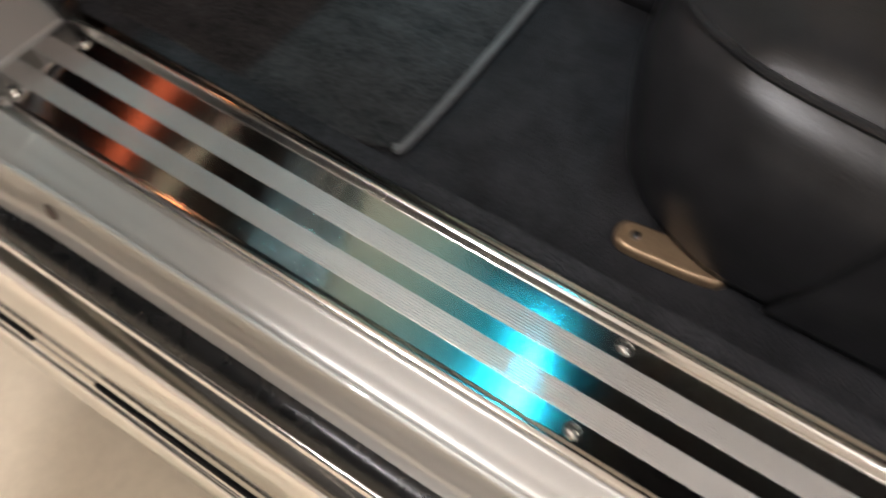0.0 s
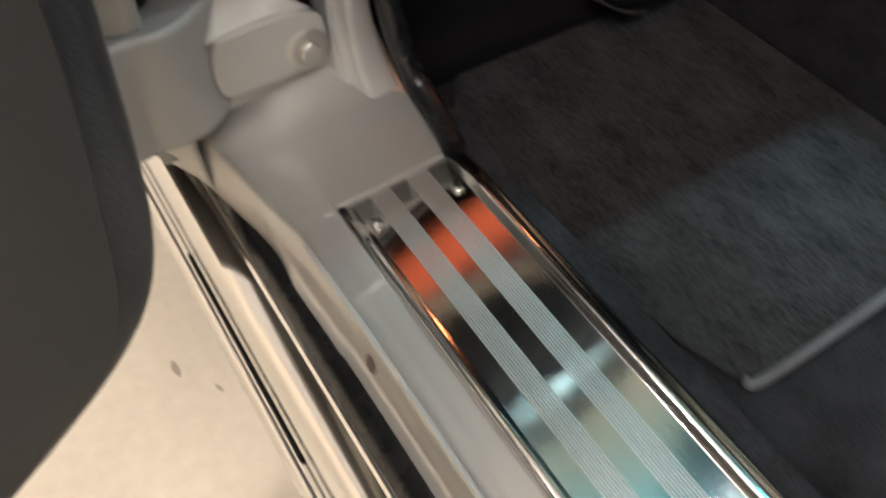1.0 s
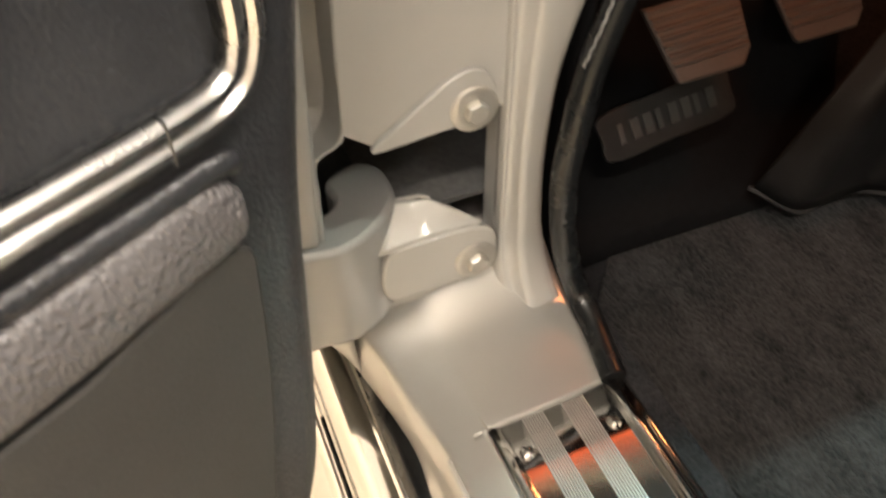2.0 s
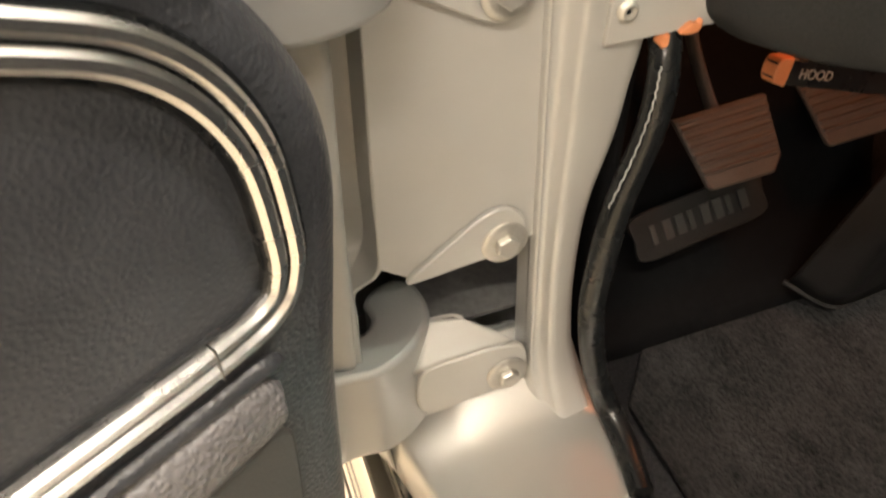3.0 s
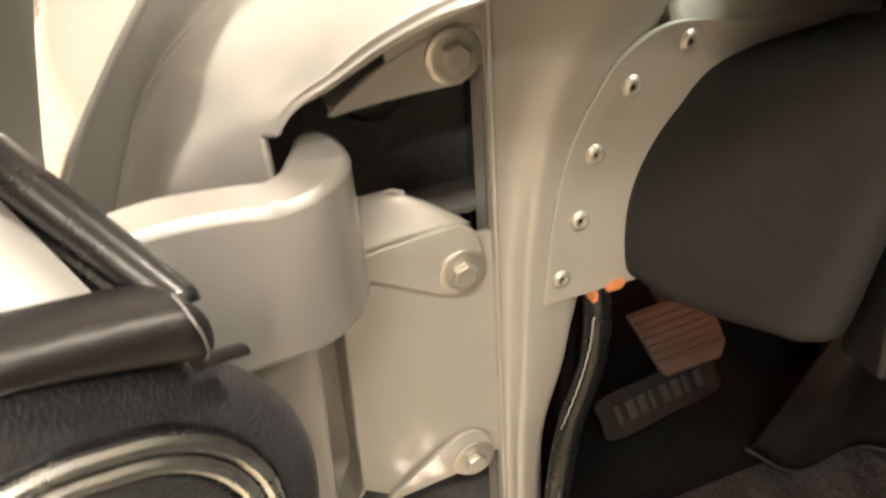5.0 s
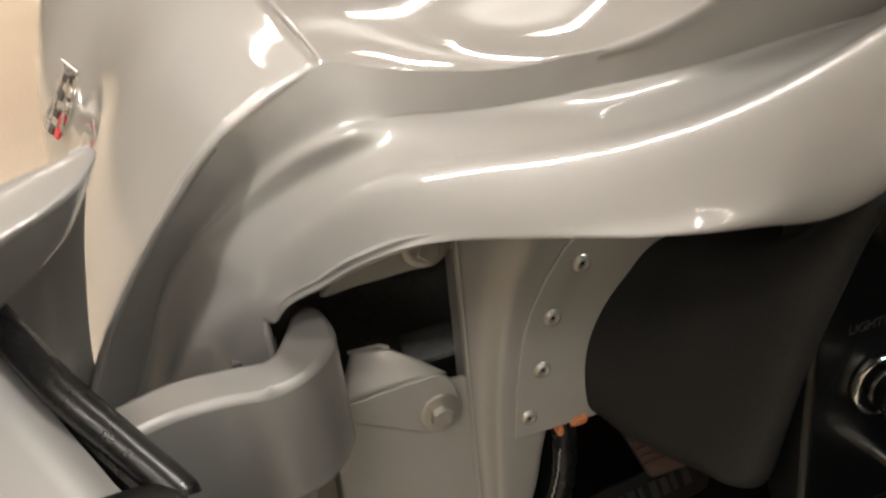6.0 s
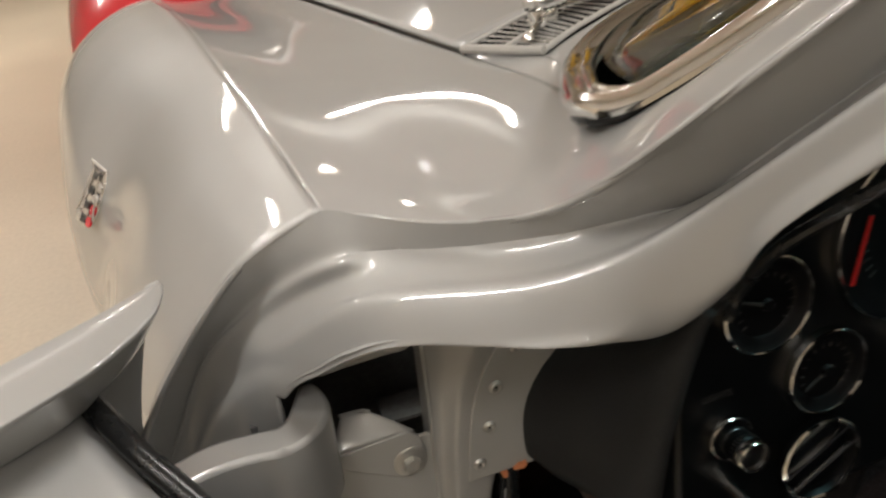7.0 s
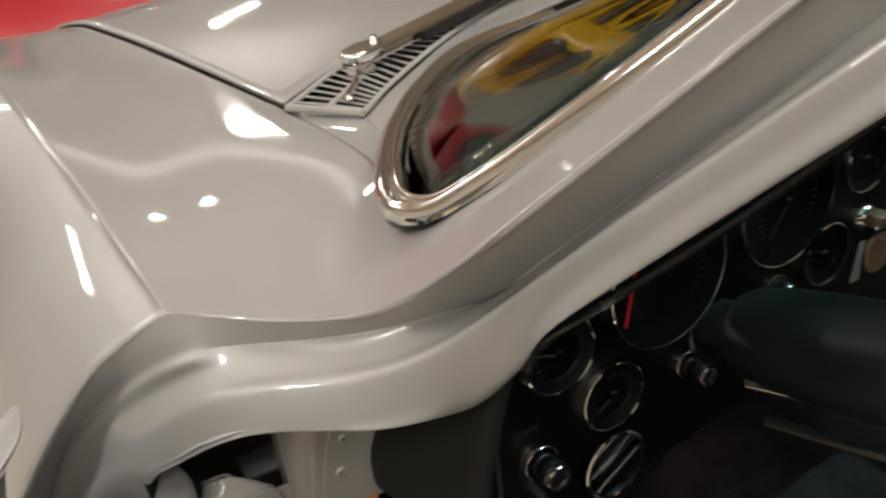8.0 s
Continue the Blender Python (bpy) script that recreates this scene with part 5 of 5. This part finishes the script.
def trim_path(inset):
    pts = [(1.0, .820), (.5, .819), (.25, .817), (.15, .813), (.103, .8085), (.0775, .799), (.058, .787), (.0425, .769), (.0325, .745), (.0300, .717), (.0315, .697), (.041, .684), (.067, .680), (.15, .681), (.5, .684), (1.0, .688)]
    p = spline(pts, 130)
    out = []
    for i, q in enumerate(p):
        d = p[min(i + 1, len(p) - 1)] - p[max(i - 1, 0)]
        nrm = np.array((d[1], -d[0])) / np.linalg.norm(d)
        q = q + inset * nrm
        out.append((q[0], .0015, q[1]))
    return out


bead = [(-.0034, -.001), (-.0031, .0020), (-.0013, .0036), (.0013, .0036), (.0031, .0020), (.0034, -.001)]
part("outer_trim", ring_sweep(bmesh.new(), trim_path(0.0), bead, up=(0, 1, 0)), SATINTRIM, door, "chrome trim strip")
part("inner_trim", ring_sweep(bmesh.new(), trim_path(-.0074), bead, up=(0, 1, 0)), SATINTRIM, door, "chrome trim strip")
part("trim_channel", ring_sweep(bmesh.new(), [(x, .0008, z) for x, y, z in trim_path(-.0037)], [(-.0092, -.001), (-.0088, .0010), (.0088, .0010), (.0092, -.001)], up=(0, 1, 0)), RUBBER, door, "black channel between the trim strips")
part("trim_clip", block(.0672, .0679, .001, .0054, .6762, .6912), STEEL, door, "joint in the trim", edge=.0008)


def pad_band():
    line = [(.050, .653, .641), (.0525, .657, .638), (.058, .6595, .636), (.070, .6605, .635), (.09, .660, .633), (.13, .659, .630), (.3, .659, .628), (1.0, .662, .628)]
    rows = []
    for x, t, b in line:
        h = t - b
        rows.append([(x, -.002, t), (x + .0005, .002, t - .03 * h), (x + .001, .0038, t - .12 * h), (x + .002, .0052, t - .36 * h), (x + .002, .0054, t - .60 * h), (x + .002, .0045, t - .86 * h), (x + .001, .003, t - .96 * h), (x, -.002, b)])
    rows = [[(x - .003, -.003, .5 * (z + .649)) for x, y, z in rows[0]]] + rows
    return loft(rows, 40, 28)


part("upper_roll", ring_sweep(bmesh.new(), [tuple(q) for q in spline([(.046, -.001, .660), (.050, .001, .6645), (.060, .0015, .6658), (.09, .0015, .6656), (.3, .0015, .6650), (1.0, .0015, .668)], 40)], circle(.0040, 10, .8), up=(0, 1, 0)), VINYL, door, "thin black vinyl roll above the padded band")
part("pad_band", pad_band(), GRAIN, door, "grained charcoal padded band", thick=.002)
part("lower_trim", ring_sweep(bmesh.new(), [(.114, .001, .5335), (.118, .003, .5335), (.30, .003, .536), (1.0, .003, .540)], [(-.005, -.002), (-.0045, .002), (-.001, .0035), (0, .002), (.001, .0035), (.0045, .002), (.005, -.002)], up=(0, 1, 0)), CHROME, door, "chrome strip on the lower panel")
part("lower_panel", slab([(1.0, .624), (.115, .624), (.07, .632)] + [tuple(q) for q in spline([(.058, .634), (.050, .629), (.049, .615), (.055, .56), (.066, .50), (.076, .455), (.092, .430), (.13, .418), (.2, .412)], 30)] + [(1.0, .408)], 0, .0035, PANEL), PANELGREY, door, "charcoal lower door panel", edge=.003)
cap_line = spline([(.0375, -.004, .821), (.044, -.006, .824), (.057, -.009, .828), (.078, -.012, .834), (.11, -.016, .842), (.16, -.019, .848), (.3, -.020, .854), (1.0, -.020, .857)], 60)


def cap_depth(x):
    return .0150 - .0100 * min(1, max(0, (x - .042) / .046))


def pad_cap():
    """A padded cap: flat on top, fuller below, closed round at its front."""
    line = [np.array(q) for q in cap_line]
    front = line[0]
    run = [front + (line[1] - front) * .0] + [front + (line[2] - front) * f for f in (.03, .10, .22, .40, .65)] + line[2:]
    rows = []
    for q in run:
        far = min(1, np.linalg.norm(q - front) / .012)
        k = .35 + .65 * math.sqrt(max(0, 1 - (1 - far) ** 2))
        ring = []
        for i in range(25):
            a = 2 * math.pi * i / 24
            c, d = math.cos(a), math.sin(a)
            w = .0185 * math.copysign(abs(c) ** .8, c)
            h = (.0115 if d > 0 else cap_depth(q[0])) * math.copysign(abs(d) ** .8, d)
            ring.append((q[0], q[1] + k * w, q[2] + k * h + .002 * k * math.cos(a)))
        rows.append(ring)
    bm = bmesh.new()
    grid(bm, rows)
    bm.faces.new([bm.verts.new(q) for q in rows[0][:-1]])
    bmesh.ops.remove_doubles(bm, verts=bm.verts, dist=.0001)
    return bm


part("sill_cap", pad_cap(), CAPVINYL, door, "rounded black vinyl cap along the door top", sharp=70)
part("cap_clip", tube([(.046, .0060, .8130), (.037, .0034, .8085), (.0300, .0018, .8045), (.0270, .0012, .8030)], .0036, 10, squash=.6), CAPVINYL, door, "black vinyl tongue at the cap's end")
seam = cap_line[9]
part("cap_seam", tube([(seam[0] + .0008 * math.sin(3 * a), seam[1] + .0188 * math.copysign(abs(math.cos(a)) ** .8, math.cos(a)), seam[2] + (.0117 if a > 0 else cap_depth(seam[0]) + .0002) * math.copysign(abs(math.sin(a)) ** .8, math.sin(a)) + .002 * math.cos(a)) for a in [-1.3 + .1 * i for i in range(27)]], .0006, 6), GRAIN, door, "stitched seam across the cap")


def door_shoulder():
    """The outer skin of the door: curled inner edge, shoulder, crease and flank."""
    rows = []
    for x, z, w in ((-.010, .940, .007), (-.003, .940, .016), (.012, .939, .029), (.04, .937, .041), (.08, .935, .050), (.20, .932, .058), (.5, .930, .060), (1.0, .930, .060)):
        o = -.110 - .02 * min(1, max(0, x) / .3)
        d = min(1, w / .05)
        k = min(1, w / .03)
        rows.append([(x + .004, o + .2 * w, z - .05 * d - .004), (x + .002, o + w * .55, z - .030 * d - .003), (x, o + w * .9, z - .008 * d - .003 * k), (x, o + w, z - .004 * k), (x, o + w * .93, z - .001 * k), (x, o + w * .5, z + .003 * k), (x, o + w * .1, z + .001 * k), (x, o, z - .001), (x, o - .012, z - .014), (x + .002, o - .055, .86), (x + .01, o - .088, .76), (x + .015, o - .095, .62), (x + .018, o - .082, .46), (x + .02, o - .05, .33)])
    return loft(rows, 60, 90)


part("door_skin", door_shoulder(), SILVER, door, "silver outer skin and shoulder of the door", thick=.0015, sharp=60)
front_edge = [(.060, -.122, .878), (.059, -.095, .866), (.057, -.060, .848), (.055, -.024, .827), (.054, -.014, .820)]
part("door_shelf", loft([front_edge, [(x + .12, y, z + .002) for x, y, z in front_edge], [(x + .4, y, z + .003) for x, y, z in front_edge], [(x + .9, y, z + .003) for x, y, z in front_edge]], 20, 20), SILVER, door, "silver inner shelf of the door", thick=.003)
part("door_core", slab(panel_outline(), -.135, -.042, PANEL @ Matrix.Translation((.045, 0, 0))), SATIN, door, "silver metal door frame")
part("bulb_seal", tube([tuple(q) for q in spline([(.054, -.126, .888), (.0525, -.100, .8755), (.0505, -.070, .8608), (.0445, -.0425, .8430), (.0385, -.0160, .8255), (.0380, -.0120, .8225)], 40)], .0083, 12), RUBBER, door, "black rubber bulb seal at the door's front")
part("seal_lip", tube([tuple(q) for q in spline([(.060, -.124, .874), (.0565, -.100, .8580), (.0520, -.070, .8430), (.0490, -.0450, .8325), (.0460, -.0200, .8225)], 30)], .0062, 8), RUBBER, door)

# ---- emblem ----
em_z = Vector((-.77, -.38, .53)).normalized()
em_x = Vector((-.30, .95, 0)).normalized()
em_x = (em_x - em_z * em_x.dot(em_z)).normalized()
em = basis((-.241, .487, .812), em_x, em_z.cross(em_x), em_z) @ Matrix.Scale(1.2, 4)
emblem = part("fender_emblem", slab(rounded([(-.016, -.030), (-.020, -.008), (-.019, .014), (-.012, .028), (0, .031), (.012, .028), (.019, .014), (.020, -.008), (.014, -.030), (0, -.026)], 3), 0, .003, em), CHROME, car, "small chrome fender emblem with red enamel", edge=.001)
for i in range(7):
    part("emblem_cell", block(-.0055 + .0012 * (i % 2), .0050 + .0012 * (i % 2), -.026 + .0078 * i, -.0195 + .0078 * i, .003, .0062 - .002 * (i % 2), em), CHROME if i % 2 else STEEL, emblem, smooth=False, edge=.0006)
for side, paint in ((-1, REDPAINT), (1, SATINTRIM)):
    for i in range(4):
        z = -.019 + .0125 * i
        wing = rounded([(side * .0075, z), (side * .0150, z + .0010), (side * .0172, z + .006), (side * .0145, z + .0098), (side * .0075, z + .0090)], 2)
        part("emblem_wing", slab(wing[::side], .003, .0048 + .0006 * (i % 2), em), paint if i > 1 else SATINTRIM, emblem, edge=.0006)
    part("emblem_staff", tube([tuple(em @ Vector((side * .017, -.034, .004))), tuple(em @ Vector((side * .004, -.026, .005))), tuple(em @ Vector((side * .0195, .020, .005)))], .0014, 6), CHROME, emblem)
part("emblem_bar", tube([tuple(em @ Vector((-.020, -.033, .0045))), tuple(em @ Vector((.018, -.035, .0045)))], .0020, 8), CHROME, emblem)


# ---- wiper ----
def wiper():
    base = Vector((.318, .372, .962))
    w = part("wiper", lathe([(.019, -.008), (.019, .010), (.016, .020), (.008, .024), (0, .024)], 24, Matrix.Translation(base)), CHROME, car, "chrome windscreen wiper at rest")
    tip = Vector((.66, .520, .990))
    a = base + Vector((.004, .004, .022))
    d = (tip - a).normalized()
    across = Vector((-d.y, d.x, 0)).normalized()
    part("arm", ring_sweep(bmesh.new(), [tuple(a), tuple(a + d * .05), tuple(a + d * .20), tuple(tip)], [(-.017, -.010), (-.016, .001), (-.011, .006), (.011, .006), (.016, .001), (.017, -.010)]), CHROME, w, "flat chrome wiper arm")
    part("head", slab(rounded([(-.024, -.014), (.0, -.020), (.030, -.015), (.040, 0), (.030, .015), (0, .020), (-.024, .014), (-.031, 0)], 4), 0, .018, basis(base + Vector((.004, .004, .014)), (d.x, d.y, 0), across, (0, 0, 1))), CHROME, w, edge=.005)
    for off in ((.030, .016, .032), (.024, .004, .030), (-.060, -.085, .004)):
        part("nut", lathe([(0, .007), (.004, .0065), (.0065, .003), (.0075, 0)], 10, Matrix.Translation(base + Vector(off))), CHROME, w)
    part("blade", ring_sweep(bmesh.new(), [tuple(a + d * .10 + Vector((.01, -.022, -.004))), tuple(tip + Vector((.01, -.022, -.004)))], [(-.004, -.006), (-.003, .006), (.003, .006), (.004, -.006)]), RUBBER, w)
    link = base + Vector((-.020, -.028, .004))
    part("link", tube([tuple(base + Vector((-.004, -.006, .010))), tuple(link), tuple(base + Vector((-.058, -.082, .006)))], .0045, 8), CHROME, w)


wiper()


# ---- the cars that stand ahead ----
def parked_car(name, paint, m, label, stripe):
    """A low rounded car body with glass, wheels and bumper."""
    c = tagged(new(name), label, "car")
    prof = [(-2.14, .40, .66), (-2.08, .58, .76), (-1.9, .70, .84), (-1.2, .82, .86), (-.6, .84, .88), (0, .85, .88), (.7, .83, .86), (1.5, .76, .84), (2.0, .66, .76), (2.15, .50, .60)]
    rows = []
    for y, top, w in prof:
        rows.append([(-w, y, .22), (-w - .02, y, .40), (-w + .0, y, top - .16), (-w + .14, y, top - .02), (-w * .4, y, top + .03), (0, y, top + .035), (w * .4, y, top + .03), (w - .14, y, top - .02), (w, y, top - .16), (w + .02, y, .40), (w, y, .22)])
    part("body", loft(rows, 50, 50), paint, c, thick=.01)
    roof_rows = [[(-.62, y, .84), (-.56, y, z - .05), (-.3, y, z), (0, y, z + .01), (.3, y, z), (.56, y, z - .05), (.62, y, .84)] for y, z in ((-1.25, .90), (-.8, 1.16), (-.2, 1.22), (.25, 1.10), (.6, .90))]
    part("glasshouse", loft(roof_rows, 24, 24), paint, c, thick=.01)
    part("rear_window", loft([[(-.46, y, z), (0, y - .02, z + .012), (.46, y, z)] for y, z in ((-1.17, .985), (-1.0, 1.09), (-.86, 1.15))], 8, 12), CARGLASS, c, "dark rear window", thick=.012)
    for sx in (-1, 1):
        part("side_window", loft([[(sx * .625, y, .90), (sx * .615, y, .5 * (z + .88)), (sx * .57, y, z - .06)] for y, z in ((-.95, 1.04), (-.6, 1.18), (-.1, 1.19), (.25, 1.06))], 12, 8), CARGLASS, c, "dark side window", thick=.012)
    part("roof", loft([[(-.54, y, z - .03), (-.3, y, z + .012), (.3, y, z + .012), (.54, y, z - .03)] for y, z in ((-.85, 1.14), (-.5, 1.22), (-.15, 1.22), (.1, 1.17))], 10, 14), paint, c, thick=.01)
    if stripe:
        part("stripe", loft([[(-.16, y, top + .038), (.02, y, top + .040)] for y, top, w in prof[1:-1]], 40, 4), PALE, c, "pale stripe")
    part("bumper", tube([(-.78, -2.02, .48), (-.5, -2.17, .48), (0, -2.22, .48), (.5, -2.17, .48), (.78, -2.02, .48)], .045, 10), CHROME, c)
    for sx in (-1, 1):
        for wy in (-1.25, 1.25):
            wheel = part("wheel", lathe([(.0, -.10), (.20, -.10), (.30, -.09), (.325, -.05), (.325, .05), (.30, .09), (.20, .10), (0, .10)], 28, Matrix.Translation((sx * .76, wy, .325)) @ Matrix.Rotation(math.pi / 2, 4, "Y")), RUBBER, c, "black tyre")
            part("rim", lathe([(0, .112), (.05, .112), (.17, .106), (.19, .09)], 24, Matrix.Translation((sx * .76, wy, .325)) @ Matrix.Rotation(sx * math.pi / 2, 4, "Y")), CHROME, wheel)
    c.matrix_basis = m
    return c


parked_car("red_car", REDPAINT, pose(.50, 4.4, 0) @ Matrix.Diagonal((1.08, 1.08, 1.2, 1)), "glossy red car parked ahead on the garage floor", True)
parked_car("yellow_car", YELLOWPAINT, pose(2.80, 4.2, 0), "glossy yellow car parked ahead on the garage floor", False)
